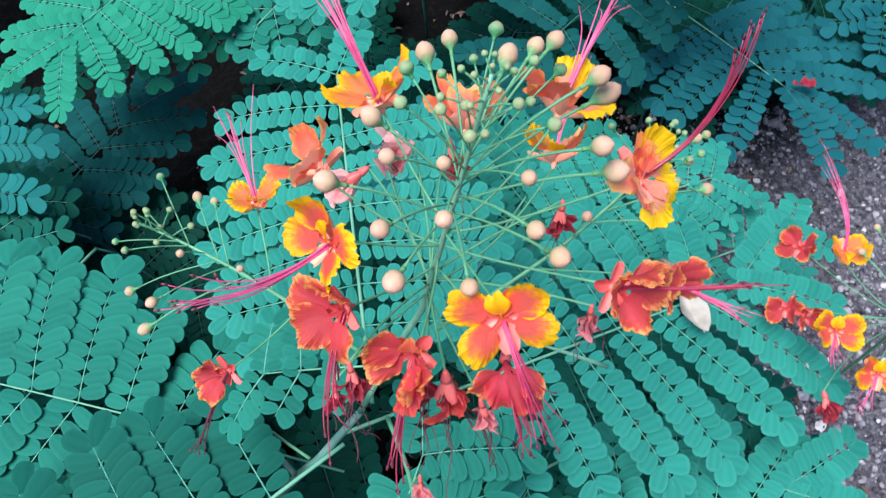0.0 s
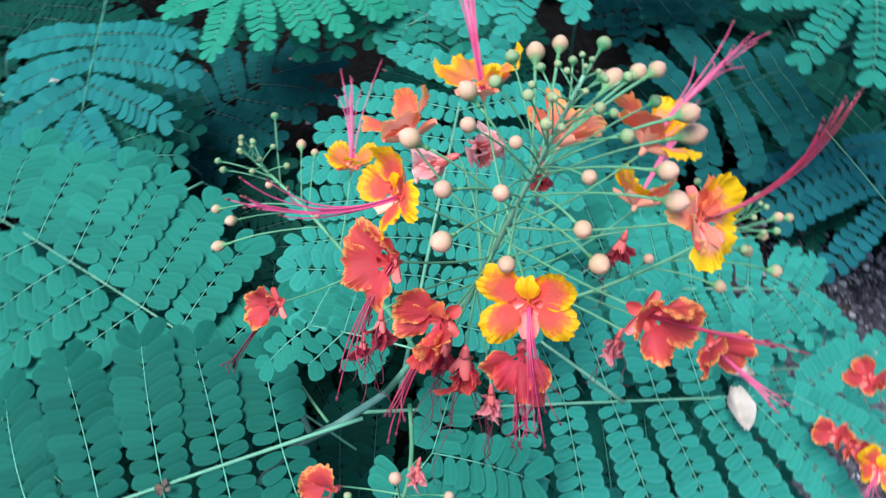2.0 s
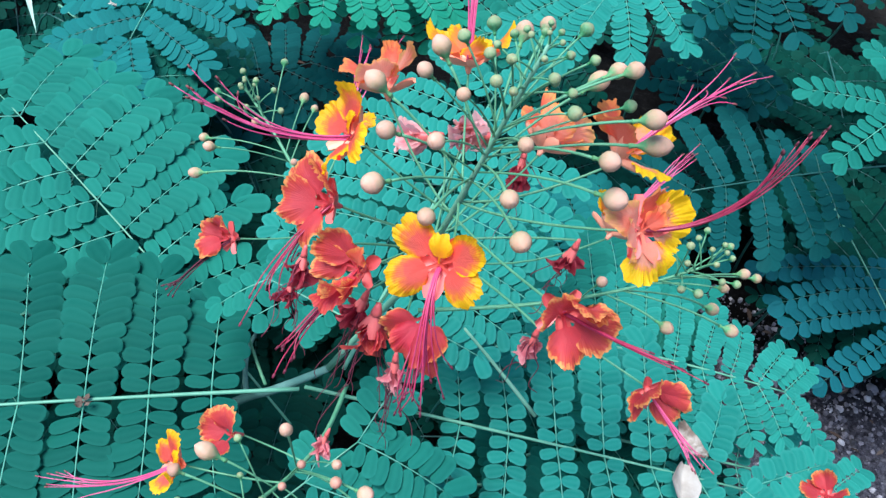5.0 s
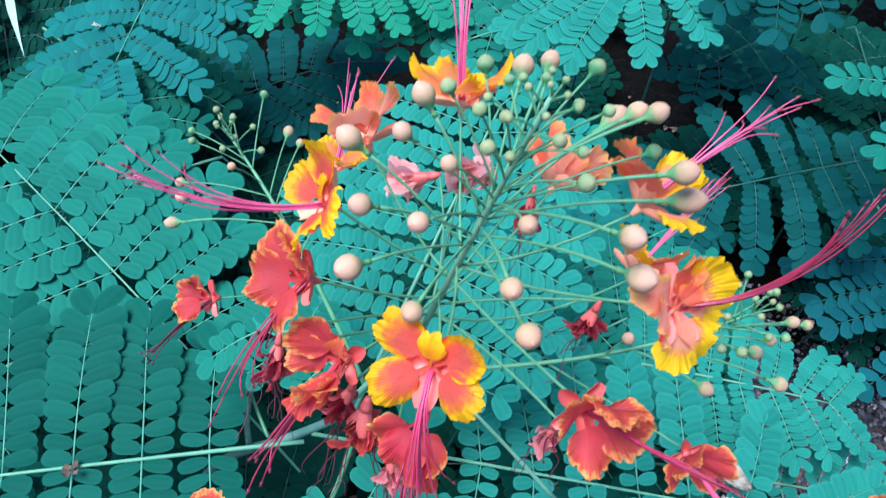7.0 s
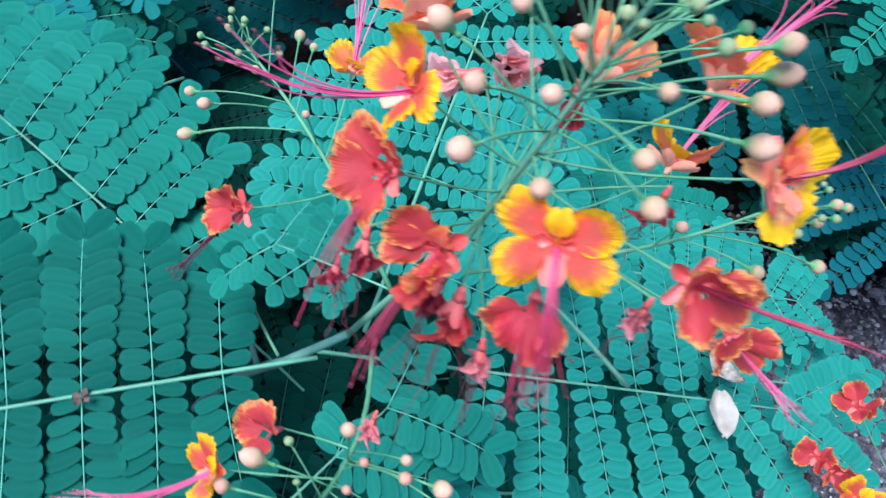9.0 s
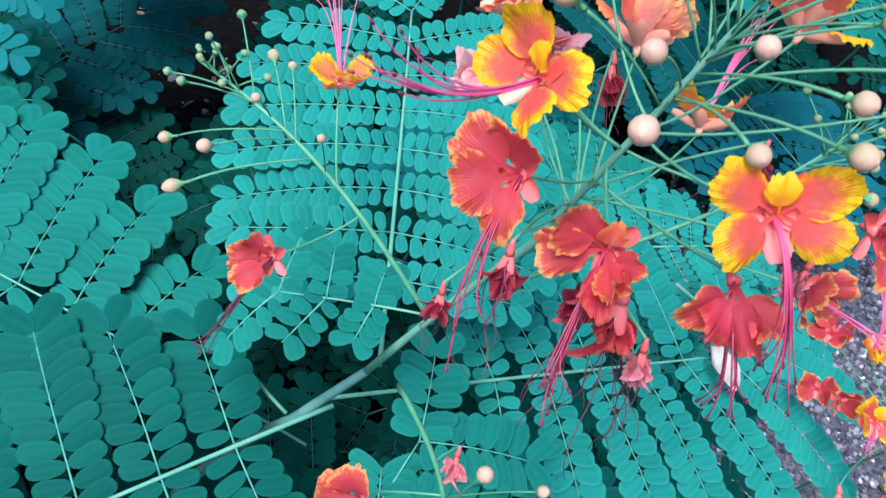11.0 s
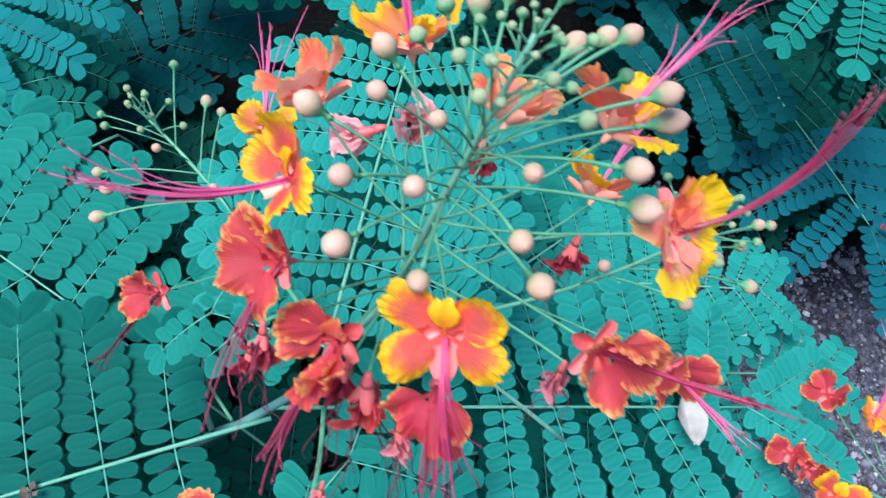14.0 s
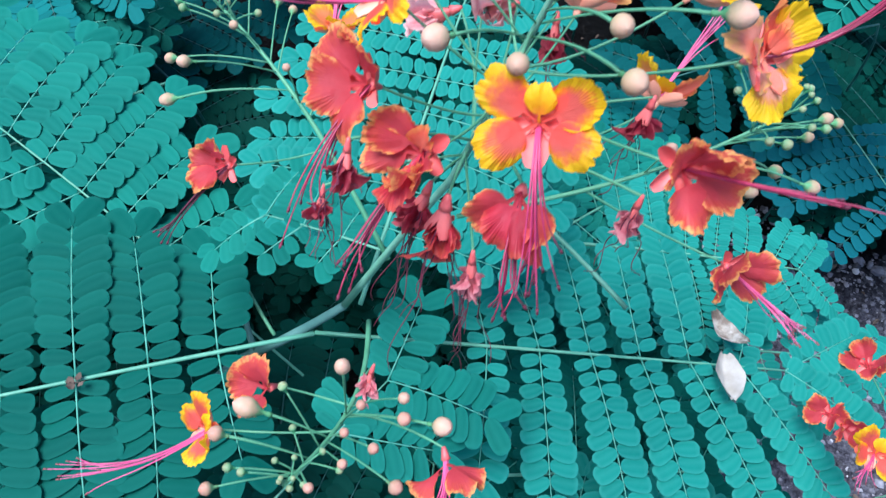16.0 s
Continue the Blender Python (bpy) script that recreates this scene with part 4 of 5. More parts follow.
for place, z, w, kind in (
    ((-0.005, 0.119, 0.744), 0.715, 0.0098, "peach"), ((-0.009, 0.131, 0.758), 0.722, 0.0082, "peach"), ((-0.030, 0.157, 0.748), 0.712, 0.0100, "peach"),
    ((0.012, 0.126, 0.772), 0.734, 0.0072, "peach"), ((0.020, 0.112, 0.753), 0.718, 0.0076, "round"), ((0.050, 0.124, 0.751), 0.716, 0.0092, "round"),
    ((0.041, 0.126, 0.765), 0.728, 0.0078, "round"), ((0.038, 0.135, 0.781), 0.742, 0.0064, "round"), ((0.012, 0.140, 0.782), 0.745, 0.0058, "round"),
    ((-0.006, 0.147, 0.776), 0.738, 0.0068, "peach"), ((-0.013, 0.172, 0.765), 0.732, 0.0090, "peach"), ((0.069, 0.150, 0.763), 0.722, 0.0098, "peach")):
    bud(main, place, joint(z), w, kind)
for place, z, w, kind in (
    ((0.062, 0.149, 0.778), 0.738, 0.0084, "peach"), ((0.046, 0.149, 0.789), 0.750, 0.0062, "green"), ((0.055, 0.200, 0.757), 0.735, 0.0064, "green"),
    ((0.066, 0.186, 0.769), 0.740, 0.0092, "peach"), ((0.071, 0.189, 0.756), 0.732, 0.0100, "long"), ((-0.002, 0.164, 0.782), 0.748, 0.0060, "green"),
    ((-0.001, 0.187, 0.773), 0.744, 0.0068, "green"), ((0.005, 0.206, 0.760), 0.735, 0.0090, "peach"), ((0.020, 0.144, 0.790), 0.756, 0.0052, "green"),
    ((0.011, 0.157, 0.787), 0.756, 0.0052, "green"), ((0.019, 0.156, 0.790), 0.762, 0.0046, "green"), ((0.035, 0.154, 0.793), 0.760, 0.0050, "green")):
    bud(main, place, joint(z), w, kind)
for place, z, w, kind in (
    ((0.037, 0.220, 0.743), 0.725, 0.0100, "long"), ((0.045, 0.202, 0.767), 0.745, 0.0078, "peach"), ((0.051, 0.198, 0.774), 0.750, 0.0078, "peach"),
    ((0.014, 0.203, 0.770), 0.748, 0.0074, "peach"), ((0.041, 0.174, 0.790), 0.764, 0.0046, "green"), ((0.030, 0.196, 0.782), 0.760, 0.0066, "green")):
    bud(main, place, joint(z), w, kind)
tipr = random.Random(9)
for k in range(16):
    a, u = k * 2.4, k / 15
    z = 0.770 + 0.026 * u
    r = 0.014 * (1 - u) + 0.003
    p = joint(z) + Vector((r * math.cos(a), r * math.sin(a), 0.012 * (1 - 0.5 * u)))
    bud(main, p, joint(z), 0.0044 - 0.0020 * u + tipr.uniform(-0.0003, 0.0003), "green")

flower(main, (0.031, 0.108, 0.740), (-0.08, -0.67, 0.73), (-0.28, 0.73, 0.65), 0.0208, "bright", joint(0.700), (0.049, 0.076, 0.710), FILAMENT_ROSE, 1,
       ((60, 74, 1.0, 1.0), (-60, 74, 1.0, 1.0), (120, 74, 0.95, 1.0), (-120, 74, 0.95, 1.0)), 0.05, 0.03, bulge=0.6, fan=0.0036, wide=0.90, sepal=SEPAL_ROSE)
flower(main, (0.001, 0.109, 0.708), (-0.25, -0.75, 0.50), (0.05, 0.60, 0.75), 0.0200, "red", joint(0.680), (-0.008, 0.062, 0.680), FILAMENT_RED, 2,
       ((62, 68, 1.05, 1), (108, 72, 1.05, 1), (-100, 46, 1.0, 0.7), (-165, 40, 1.15, 0.6, "crimson"), (-135, 34, 1.2, 0.5)), 0.05, 0.08, "coral", 0.4, fan=0.0030, sag=0.2)
flower(main, (-0.026, 0.127, 0.706), (-0.55, -0.62, 0.55), (-0.9, 0.1, 0.3), 0.0212, "red", joint(0.672), (-0.033, 0.080, 0.672), FILAMENT_RED, 3,
       ((-62, 62, 0.95, 1), (-8, 66, 1.05, 1), (48, 66, 1.05, 1), (105, 55, 0.95, 0.8)), 0.12, 0.08, None, 0.35, fan=0.0045, sag=0.3)
flower(main, (-0.029, 0.144, 0.728), (-0.70, -0.38, 0.55), (0.5, 0.4, 0.7), 0.0205, "bright", joint(0.690), (-0.076, 0.108, 0.753), FILAMENT, 4, None, 0.12, 0.06, fan=0.0035, via=(-0.054, 0.117, 0.731), wide=1.08)
flower(main, (-0.038, 0.181, 0.719), (-0.52, 0.30, 0.72), (-0.3, -0.5, 0.6), 0.0215, "salmon", joint(0.690), None, None, 5, ((20, 50, 1, 1.0), (-65, 55, 1, 0.9, "coral"), (110, 55, 1, 1.05), (175, 40, 0.9, 0.8, "coral")), 0.15, 0.06, "coral")
flower(main, (-0.014, 0.205, 0.732), (-0.30, 0.32, 0.85), (0.40, 0.7, -0.1), 0.0225, "gold", joint(0.705), (-0.046, 0.262, 0.765), FILAMENT, 6,
       ((-35, 60, 1.05, 0.62), (72, 72, 1.05, 0.74), (124, 76, 1.0, 0.74), (-110, 62, 0.8, 0.6)), 0.12, 0.09, bulge=0.6, fan=0.004)
flower(main, (0.072, 0.126, 0.725), (0.55, -0.62, 0.52), (0.5, 0.5, 0.3), 0.0205, "red", joint(0.690), (0.121, 0.113, 0.751), FILAMENT_RED, 7,
       ((40, 64, 1, 1.1), (-40, 64, 1, 1.1), (115, 60, 0.95, 1.0), (-105, 58, 1.0, 1.0)), 0.22, 0.09, None, fan=0.0010, via=(0.094, 0.116, 0.740))
flower(main, (0.080, 0.159, 0.744), (0.55, -0.22, 0.72), (0.1, 0.8, 0.3), 0.0208, "ruffled", joint(0.700), (0.117, 0.189, 0.800), FILAMENT_RED, 8,
       ((30, 66, 0.85, 0.75, "coral"), (-38, 78, 1.0, 1.3), (100, 60, 0.80, 0.75, "salmon"), (-122, 76, 0.98, 1.15), (150, 66, 0.85, 0.9, "salmon")), 0.0, 0.15, "coral", fan=0.0011, via=(0.111, 0.172, 0.754), sepal=SEPAL_ROSE)
flower(main, (0.059, 0.208, 0.722), (0.30, 0.58, 0.55), (0.2, 0.6, -0.4), 0.0225, "ruffled", joint(0.700), (0.086, 0.258, 0.752), FILAMENT, 9,
       ((25, 34, 1.1, 0.65), (-38, 36, 1.05, 0.65), (105, 68, 1.1, 1.15, "coral"), (162, 72, 1.1, 1.1, "coral"), (-98, 70, 1.0, 0.8)), 0.12, 0.06, bulge=0.5, fan=0.004)
flower(main, (0.021, 0.240, 0.672), (0.02, 0.76, 0.50), (0, -0.4, 0.8), 0.0255, "salmon", joint(0.672), None, None, 10,
       ((60, 50, 1, 1.0), (-60, 52, 1.05, 0.9, "coral"), (130, 55, 1, 1.0), (-130, 55, 1.05, 0.9, "coral"), (5, 60, 0.9, 0.9)), 0.2, 0.06, None)
flower(main, (0.070, 0.251, 0.629), (0.10, 0.74, 0.50), (0, -0.8, 0.5), 0.0235, "salmon", joint(0.655), (0.085, 0.30, 0.66), FILAMENT, 11, ((70, 60, 1, 1.0, "coral"), (-70, 60, 1, 1.0, "gold"), (140, 60, 1, 0.9), (-140, 60, 1, 0.9, "gold")), 0.2, 0.07)
flower(main, (0.033, 0.102, 0.717), (0.05, -0.85, 0.40), (0, 0.4, 0.9), 0.0215, "red", joint(0.672), (0.046, 0.072, 0.688), FILAMENT_RED, 12,
       ((138, 60, 0.80, 0.85), (-122, 64, 0.78, 0.75), (172, 50, 0.85, 0.8, "crimson"), (-150, 38, 0.92, 0.5, "crimson")), -0.05, 0.12, None, 0.4, fan=0.0030, sag=0.2, lobes=0)
wilted(main, (-0.018, 0.232, 0.662), (0.2, -0.5, 0.5), 0.027, "faded", joint(0.655), 21, 6, 0.03)
wilted(main, (-0.029, 0.222, 0.661), (-0.6, -0.2, -0.4), 0.024, "faded", joint(0.652), 32, 6, 0.03)
wilted(main, (-0.006, 0.236, 0.664), (-0.3, 0.3, -0.5), 0.026, "faded", joint(0.658), 28, 6, 0.03)
wilted(main, (0.014, 0.237, 0.663), (0.2, -0.5, -0.6), 0.018, "dark", joint(0.660), 29, 8, 0.03)
wilted(main, (0.062, 0.182, 0.690), (0.0, -0.3, -1), 0.017, "dark", joint(0.665), 22, 9, 0.035)
wilted(main, (0.068, 0.128, 0.700), (0.0, -0.2, -1), 0.014, "wilted", joint(0.660), 31, 8, 0.035)
wilted(main, (-0.024, 0.106, 0.697), (0.1, -0.4, -1), 0.015, "dark", joint(0.655), 23, 9, 0.035)
wilted(main, (-0.036, 0.113, 0.655), (0.1, -0.4, -1), 0.012, "dark", joint(0.645), 30, 9, 0.03)
wilted(main, (0.012, 0.104, 0.692), (0.1, -0.4, -1), 0.024, "crimson", joint(0.650), 24, 11, 0.05)
wilted(main, (0.026, 0.099, 0.676), (0.2, -0.3, -1), 0.015, "wilted", joint(0.645), 25, 9, 0.045)
wilted(main, (0.004, 0.108, 0.690), (-0.1, -0.3, -1), 0.017, "dark", joint(0.645), 27, 11, 0.05)

# ---- side clusters ----
SA, SB = Vector((-0.024, 0.167, 0.535)), Vector((-0.158, 0.228, 0.605))
left = thing("flower_cluster", SA, "slender side cluster of peach and green buds with two flowers", "flower cluster")


def left_at(t):
    return SA + (SB - SA) * t + Vector((0, 0, 0.02 * math.sin(math.pi * t)))


tube("stem", [left_at(i / 12) for i in range(13)], 0.0015, 0.0007, STALK, left, "", 7, SA)
for place, t, w, kind in (
    ((-0.153, 0.175, 0.581), 0.55, 0.0080, "long"), ((-0.137, 0.173, 0.618), 0.62, 0.0072, "peach"), ((-0.163, 0.195, 0.587), 0.66, 0.0068, "peach"),
    ((-0.130, 0.248, 0.600), 0.66, 0.0070, "long"), ((-0.120, 0.245, 0.600), 0.62, 0.0056, "peach"), ((-0.094, 0.191, 0.620), 0.50, 0.0048, "peach"),
    ((-0.123, 0.195, 0.629), 0.72, 0.0052, "round"), ((-0.146, 0.250, 0.618), 0.78, 0.0056, "green"), ((-0.158, 0.205, 0.615), 0.78, 0.0052, "green"),
    ((-0.168, 0.215, 0.607), 0.82, 0.0048, "green"), ((-0.150, 0.218, 0.632), 0.84, 0.0044, "green")):
    bud(left, place, left_at(t), w, kind)
for k in range(11):
    a, u = k * 2.4, k / 10
    p = left_at(0.86 + 0.14 * u) + Vector((0.013 * math.cos(a) * (1.1 - u), 0.013 * math.sin(a) * (1.1 - u), 0.012 - 0.004 * u))
    bud(left, p, left_at(0.86 + 0.14 * u), 0.0048 - 0.0016 * u, "green")
flower(left, (-0.100, 0.145, 0.595), (-0.40, -0.70, 0.50), (-0.9, 0.2, 0.3), 0.0190, "red", left_at(0.35), (-0.122, 0.107, 0.559), FILAMENT_DARK, 31,
       ((-32, 60, 0.9, 0.9), (36, 62, 1, 1), (92, 55, 1, 0.8)), 0.15, 0.10, None, 0.35, fan=0.0015, sag=0.2)
flower(left, (-0.097, 0.246, 0.596), (-0.05, 0.40, 0.90), (0.1, -0.8, 0.4), 0.0185, "gold", left_at(0.45), (-0.118, 0.294, 0.612), FILAMENT, 32, None, 0.2, 0.07, bulge=0.4)

RA, RB = Vector((0.006, 0.165, 0.600)), Vector((0.118, 0.228, 0.672))
right = thing("flower_cluster", RA, "side cluster of round peach buds and small green buds", "flower cluster")


def right_at(t):
    return RA + (RB - RA) * t + Vector((0.01, 0, 0)) * math.sin(math.pi * t)


tube("stem", [right_at(i / 12) for i in range(13)], 0.0012, 0.0006, STALK, right, "", 7, RA)
for place, t, w, kind in (
    ((0.144, 0.224, 0.641), 0.66, 0.0080, "peach"), ((0.115, 0.197, 0.653), 0.60, 0.0078, "round"), ((0.136, 0.252, 0.614), 0.66, 0.0085, "long"),
    ((0.079, 0.198, 0.657), 0.52, 0.0066, "peach"), ((0.133, 0.234, 0.670), 0.78, 0.0062, "peach"), ((0.128, 0.222, 0.668), 0.76, 0.0056, "round"),
    ((0.140, 0.240, 0.665), 0.80, 0.0056, "round"), ((0.118, 0.205, 0.676), 0.80, 0.0056, "green"), ((0.104, 0.215, 0.690), 0.86, 0.0048, "green")):
    bud(right, place, right_at(t), w, kind)
for k in range(14):
    a, u = k * 2.4, k / 13
    p = right_at(0.86 + 0.14 * u) + Vector((0.022 * math.cos(a) * (1.1 - u), 0.022 * math.sin(a) * (1.1 - u), 0.016 - 0.004 * u))
    bud(right, p, right_at(0.86 + 0.14 * u), 0.0048 - 0.0016 * u, "green")
flower(right, (0.125, 0.187, 0.614), (0.50, -0.65, 0.45), (0, 0.4, 0.9), 0.0190, "red", right_at(0.35), (0.160, 0.160, 0.626), FILAMENT, 41, None, 0.45, 0.08, None, 0.4, fan=0.004)
tube("side_twig", bend((0.040, 0.132, 0.668), (0.060, 0.130, 0.658), (0.084, 0.128, 0.642), 7), 0.0006, 0.0010, AXIS, right, "", 6, RA)

LA, LB = Vector((-0.028, 0.160, 0.470)), Vector((-0.008, 0.027, 0.592))
low = thing("flower_cluster", LA, "low cluster of rosy and green buds with three red flowers", "flower cluster")


def low_at(t):
    return LA + (LB - LA) * t + Vector((0.012, -0.004, 0.006)) * math.sin(math.pi * t)


tube("stem", [low_at(i / 12) for i in range(13)], 0.0016, 0.0008, STALK, low, "", 7, LA)
for place, t, w, kind in (
    ((-0.037, 0.050, 0.585), 0.74, 0.0105, "long"), ((0.038, 0.070, 0.602), 0.60, 0.0095, "peach"), ((-0.005, 0.069, 0.619), 0.60, 0.0074, "long"),
    ((0.020, 0.073, 0.605), 0.56, 0.0058, "peach"), ((0.005, 0.067, 0.595), 0.66, 0.0052, "rosy"), ((0.023, 0.069, 0.595), 0.62, 0.0070, "rosy"),
    ((0.017, 0.053, 0.595), 0.72, 0.0056, "rosy"), ((0.004, 0.054, 0.595), 0.74, 0.0048, "rosy"), ((0.009, 0.042, 0.597), 0.80, 0.0050, "rosy"),
    ((-0.040, 0.033, 0.595), 0.86, 0.0075, "rosy"), ((0.031, 0.043, 0.595), 0.76, 0.0072, "rosy"), ((0.002, 0.028, 0.600), 0.92, 0.0050, "rosy"),
    ((-0.026, 0.060, 0.597), 0.80, 0.0050, "green"), ((-0.029, 0.023, 0.597), 0.94, 0.0046, "green"), ((-0.023, 0.023, 0.600), 0.96, 0.0042, "green"), ((-0.032, 0.013, 0.597), 0.94, 0.0062, "rosy")):
    bud(low, place, low_at(t), w, kind)
for k in range(10):
    a, u = k * 2.4, k / 9
    p = low_at(0.88 + 0.12 * u) + Vector((0.013 * math.cos(a) * (1.1 - u), 0.013 * math.sin(a) * (1.1 - u), 0.010 - 0.004 * u))
    bud(low, p, low_at(0.88 + 0.12 * u), 0.0040 - 0.0014 * u, "green")
flower(low, (-0.040, 0.072, 0.553), (-0.35, -0.60, 0.55), (-0.8, 0.3, 0.4), 0.0200, "red", low_at(0.55), None, None, 51, ((40, 60, 1, 1.1), (-40, 60, 1, 1), (150, 40, 1, 0.7)), 0.1, 0.10, None, lobes=0)
flower(low, (-0.055, 0.045, 0.549), (-0.50, -0.40, 0.60), (0.3, 0.4, 0.7), 0.0180, "bright", low_at(0.70), (-0.112, 0.006, 0.515), FILAMENT, 52, None, 0.2, 0.07, fan=0.003, via=(-0.080, 0.019, 0.522))
flower(low, (0.044, 0.064, 0.588), (0.40, -0.50, -0.30), (0.2, 0.6, 0.7), 0.0190, "red", low_at(0.60), (0.050, 0.035, 0.570), FILAMENT, 53, ((20, 70, 1, 1), (-60, 60, 1, 0.8), (160, 50, 1, 0.7)), 0.2, 0.12, None, lobes=0)
wilted(low, (-0.003, 0.100, 0.549), (0.0, -0.5, -0.8), 0.014, "wilted", low_at(0.40), 54, 3, 0.02)

FA, FB = Vector((0.430, 0.300, 0.300)), Vector((0.370, 0.260, 0.420))
far = thing("flower_cluster", FA, "small red and yellow flower cluster over the gravel", "flower cluster")
tube("stem", bend((0.46, 0.33, 0.02), FA, FB, 12), 0.0022, 0.0010, STALK, far, "", 7, FA)


def far_at(t):
    return FA + (FB - FA) * t


flower(far, (0.298, 0.238, 0.430), (-0.10, -0.45, 0.85), (0.1, 0.8, 0.5), 0.0225, "bright", far_at(0.5), (0.290, 0.215, 0.430), FILAMENT, 61, None, 0.3, 0.09, fan=0.004)
flower(far, (0.281, 0.272, 0.398), (-0.50, -0.40, 0.50), (0.1, 0.8, 0.5), 0.0170, "red", far_at(0.4), None, None, 62, None, 0.55, 0.12, None)
flower(far, (0.290, 0.262, 0.405), (0.10, -0.60, 0.70), (0.5, 0.6, 0.3), 0.0185, "red", far_at(0.45), None, None, 67, ((50, 60, 1, 1), (-60, 50, 0.9, 0.9), (150, 55, 0.9, 0.9)), 0.5, 0.12, None)
flower(far, (0.335, 0.214, 0.405), (-0.30, -0.45, 0.75), (0.1, 0.8, 0.5), 0.0220, "bright", far_at(0.4), (0.32, 0.19, 0.39), FILAMENT, 63, None, 0.35, 0.10)
flower(far, (0.316, 0.340, 0.375), (-0.45, -0.10, 0.60), (0.1, 0.6, 0.7), 0.0205, "red", far_at(0.3), None, None, 64, None, 0.5, 0.12, None)
flower(far, (0.357, 0.340, 0.366), (0.05, -0.10, 0.95), (0.1, -0.6, 0.7), 0.0215, "gold", far_at(0.3), (0.348, 0.420, 0.400), FILAMENT, 65, None, 0.3, 0.10)
wilted(far, (0.306, 0.207, 0.375), (0.3, -0.6, -0.5), 0.026, "dark", far_at(0.2), 66, 4, 0.03)
for place, t, w, kind in (((0.362, 0.330, 0.385), 0.6, 0.0080, "peach"), ((0.385, 0.335, 0.395), 0.7, 0.0080, "peach"), ((0.372, 0.345, 0.400), 0.8, 0.0070, "peach"), ((0.365, 0.255, 0.425), 0.9, 0.0065, "peach")):
    bud(far, place, far_at(t), w, kind)


# ---- the dry leaf caught on the foliage ----
def dry_leaf_material(name, stops):
    m, nt, ns, p = nodes_of(name)
    nt.links.new(ramp(nt, noise_tex(nt, 60.0, 4), stops), p.inputs["Base Color"])
    p.inputs["Roughness"].default_value = 0.8
    nt.links.new(bump(nt, noise_tex(nt, 400.0, 3), 0.4, 0.001), p.inputs["Normal"])
    return m


DRY = dry_leaf_material("dry_leaf_pale", [(0.25, (0.16, 0.13, 0.10)), (0.45, (0.29, 0.26, 0.22)), (0.7, (0.40, 0.37, 0.33))])
DRY_BROWN = dry_leaf_material("dry_leaf_brown", [(0.35, (0.055, 0.036, 0.026)), (0.52, (0.16, 0.12, 0.09)), (0.66, (0.42, 0.39, 0.34))])


def dry_leaf(place, way, normal, length, width, curl, label, mat):
    """A small pointed leaf, folded along its midrib and curled at tip and margins."""
    r = random.Random(4)
    verts, nu, nv = [], 12, 14
    for j in range(nv + 1):
        t = j / nv
        w = width * 0.5 * math.sin(math.pi * (0.04 + 0.93 * t)) ** 0.55
        for i in range(nu + 1):
            u = 2 * i / nu - 1
            lift = 0.75 * abs(u) * w + curl * length * (t - 0.4) ** 2 * 1.6 + 0.22 * width * max(0, u - 0.4) ** 2 * 2
            verts.append(Vector((u * w * (1 + 0.05 * math.sin(9 * t + 3 * u)), length * t + 0.02 * length * math.sin(7 * u), lift + 0.0006 * math.sin(14 * t + 5 * u) + r.uniform(-0.0002, 0.0002))))
    faces = [(j * 13 + i, j * 13 + i + 1, j * 13 + i + 14, j * 13 + i + 13) for j in range(nv) for i in range(nu)]
    way, normal = Vector(way).normalized(), Vector(normal)
    z = (normal - way * normal.dot(way)).normalized()
    m = Matrix((way.cross(z), way, z)).transposed()
    return tagged(mesh_object("dry_leaf", [m @ q for q in verts], faces, mat, None, "", None, place), label, "dry leaf")


dry_leaf((0.204, 0.290, 0.384), (0.30, -0.95, 0.05), (0.15, -0.45, 0.85), 0.038, 0.023, 0.30, "curled pale grey dry leaf caught on green leaves", DRY)
dry_leaf((0.188, 0.318, 0.386), (0.72, -0.55, 0.0), (-0.1, -0.2, 0.9), 0.034, 0.015, 1.2, "small twisted brown and whitish dry leaf on green leaves", DRY_BROWN)


# ---- litter on the soil and small withered bits ----
def litter():
    r = random.Random(15)
    sets = []
    for k in range(420):
        x, y = r.uniform(-0.75, 0.75), r.uniform(0.15, 1.1)
        l, w, a = r.uniform(0.006, 0.022), r.uniform(0.003, 0.008), r.uniform(0, 6.3)
        z = soil_height(x, y) + 0.004
        d, s = Vector((math.cos(a), math.sin(a), r.uniform(-0.15, 0.3))), Vector((-math.sin(a), math.cos(a), r.uniform(-0.3, 0.3)))
        v = []
        for t, q in ((0, 0.1), (0.3, 0.9), (0.65, 1.0), (1, 0.15)):
            for u in (-1, 0, 1):
                v.append(Vector((x, y, z)) + d * (l * t) + s * (w * 0.5 * u * q) + Vector((0, 0, 0.0025 * u * u * q)))
        sets.append((v, [(j * 3 + i, j * 3 + i + 1, j * 3 + i + 4, j * 3 + i + 3) for j in range(3) for i in range(2)]))
    v, f = merge(sets)
    return tagged(mesh_object("litter", v, f, LITTER), "small brown and grey dry leaf litter on soil", "litter", kind="stuff")


def litter_material():
    m, nt, ns, p = nodes_of("leaf_litter")
    geo = ns.new("ShaderNodeNewGeometry")
    c = ramp(nt, geo.outputs["Random Per Island"], [(0.0, (0.04, 0.025, 0.018)), (0.7, (0.11, 0.08, 0.065)), (1.0, (0.18, 0.15, 0.13))])
    nt.links.new(c, p.inputs["Base Color"])
    p.inputs["Roughness"].default_value = 0.9
    p.inputs["Specular IOR Level"].default_value = 0.15
    return m


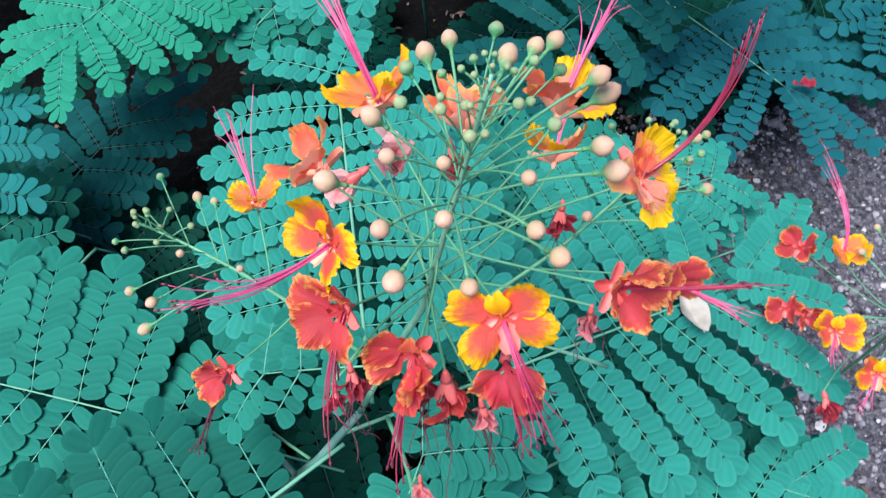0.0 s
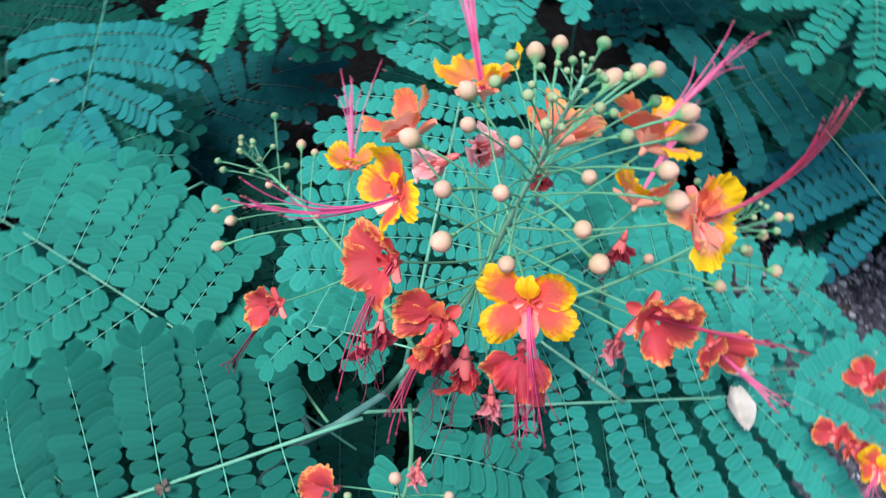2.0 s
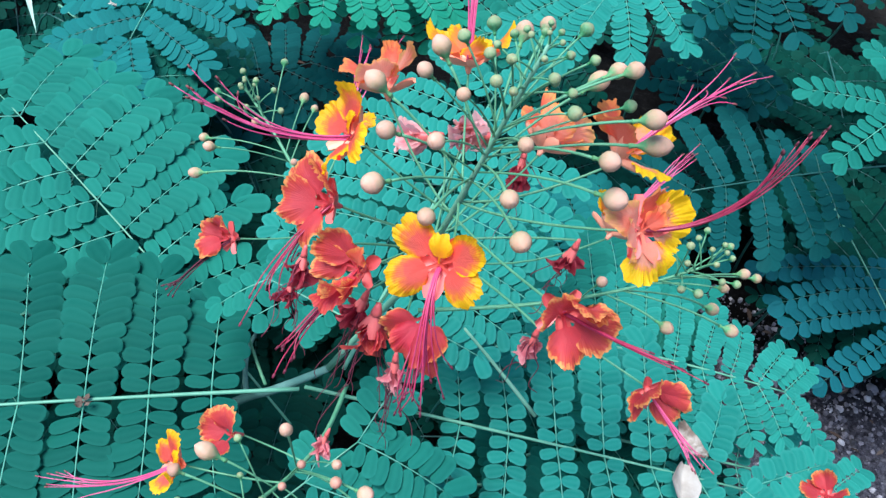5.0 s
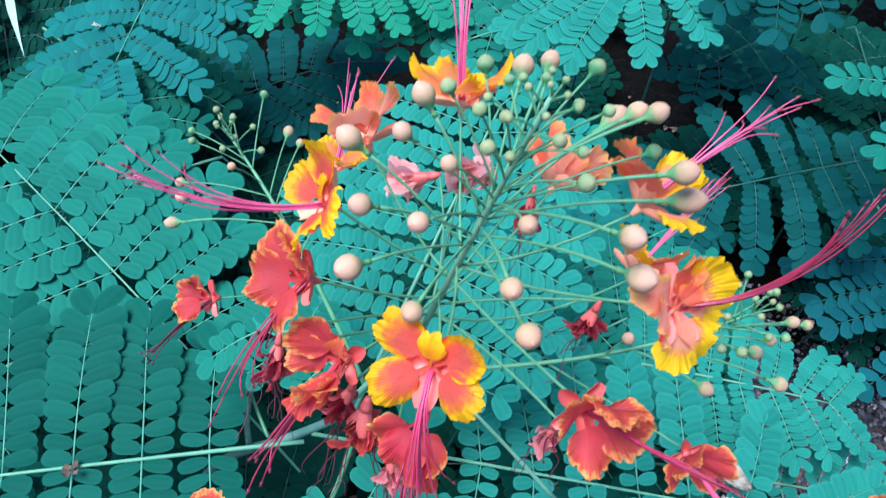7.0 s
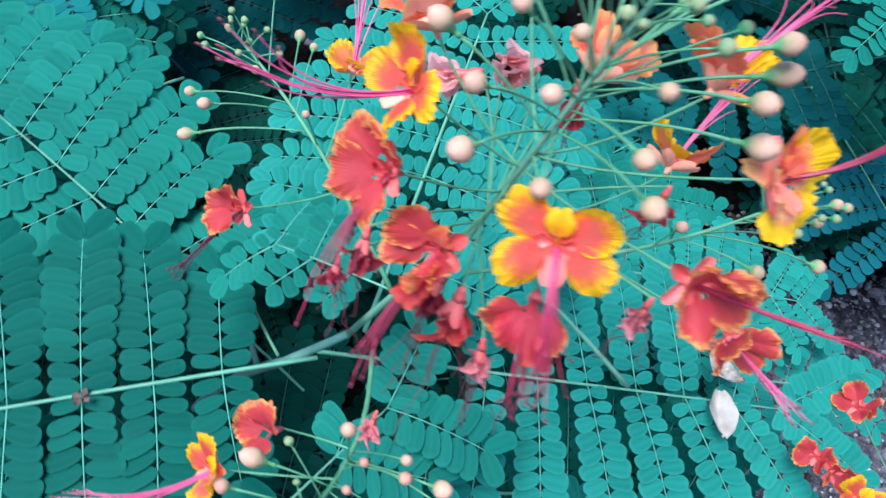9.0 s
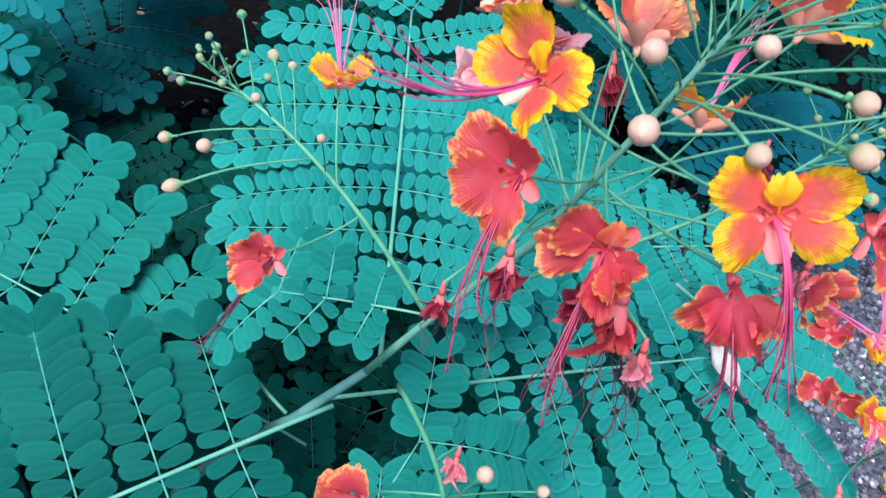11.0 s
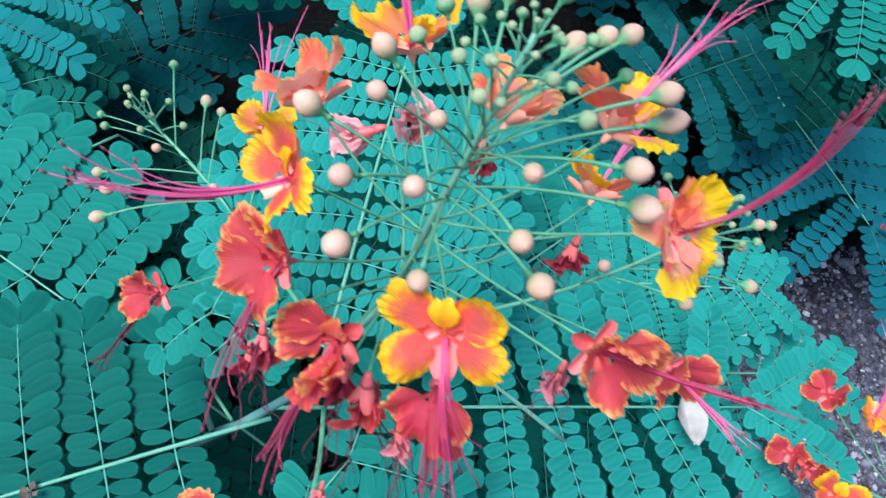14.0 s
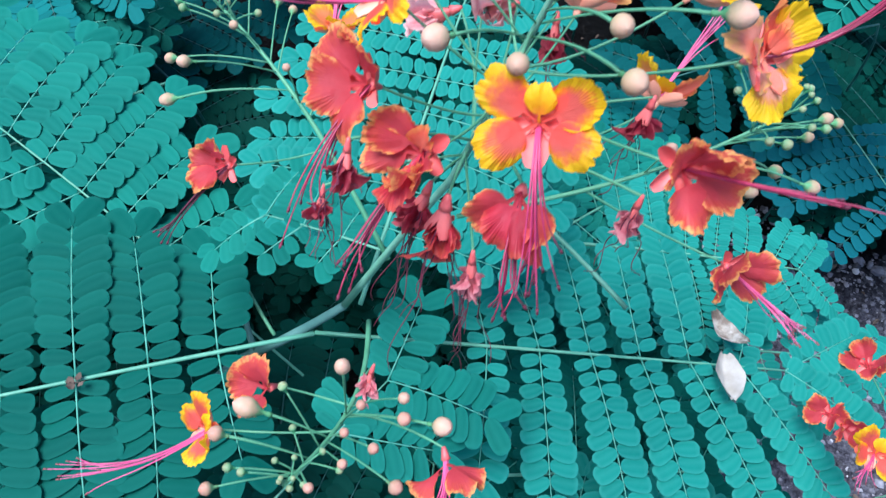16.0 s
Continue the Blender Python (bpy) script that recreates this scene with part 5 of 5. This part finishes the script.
LITTER = litter_material()
litter()


def fallen_bit(place, size, mat, label, seed):
    """A crumpled fallen flower lying on a leaf: three folded petals in one small mesh."""
    r = random.Random(seed)
    sets, edges, cross = [], [], []
    for k in range(4):
        v, f, a = petal_data(size, size * 0.7, r, r.uniform(-0.3, 0.3), 0.2, fold=r.uniform(-0.6, 0.6), nu=10, nv=5)
        m = Matrix.Rotation(r.uniform(0, 6.3), 3, "Z") @ Matrix.Rotation(r.uniform(-0.5, 0.6), 3, "X")
        sets.append(([m @ q for q in v], f))
        edges += a["edge"]
        cross += a["across"]
    v, f = merge(sets)
    return tagged(mesh_object("withered_blossom", v, f, mat, None, "", {"edge": edges, "across": cross}, place), label, "withered flower")


fallen_bit((-0.165, 0.063, 0.4440), 0.0065, LITTER, "tiny dark withered blossom caught on a leaf stalk", 5)
fallen_bit((0.416, 0.610, 0.272), 0.014, PETAL["dark"], "dark red withered blossom fallen on a leaf", 6)


def grass_blade():
    m, nt, ns, pr = nodes_of("grass_pale")
    nt.links.new(ramp(nt, noise_tex(nt, 120.0, 3), [(0.3, (0.24, 0.40, 0.33)), (0.7, (0.34, 0.50, 0.42))]), pr.inputs["Base Color"])
    pr.inputs["Roughness"].default_value = 0.6
    root, tip = Vector((-0.90, 0.59, -0.005)), Vector((-0.678, 0.430, 0.206))
    verts, n = [], 18
    for i, q in enumerate(bend(root, (-0.80, 0.52, 0.28), tip, n + 1)):
        w = 0.0052 * min(1.0, (1 - i / n) * 4 + 0.04)
        for u in (-1, 0, 1):
            verts.append(q - root + Vector((0.58, 0.81, 0)) * (u * w) + Vector((0, 0, 0.0012 * u * u)))
    faces = [(j * 3 + i, j * 3 + i + 1, j * 3 + i + 4, j * 3 + i + 3) for j in range(n) for i in range(2)]
    return tagged(mesh_object("grass_blade", verts, faces, m, None, "", None, root), "single pale green grass blade arching between leaves", "grass blade")


grass_blade()
fallen_bit((-0.508, 0.419, 0.353), 0.0055, DRY, "tiny whitish petal scrap fallen on a leaf", 8)
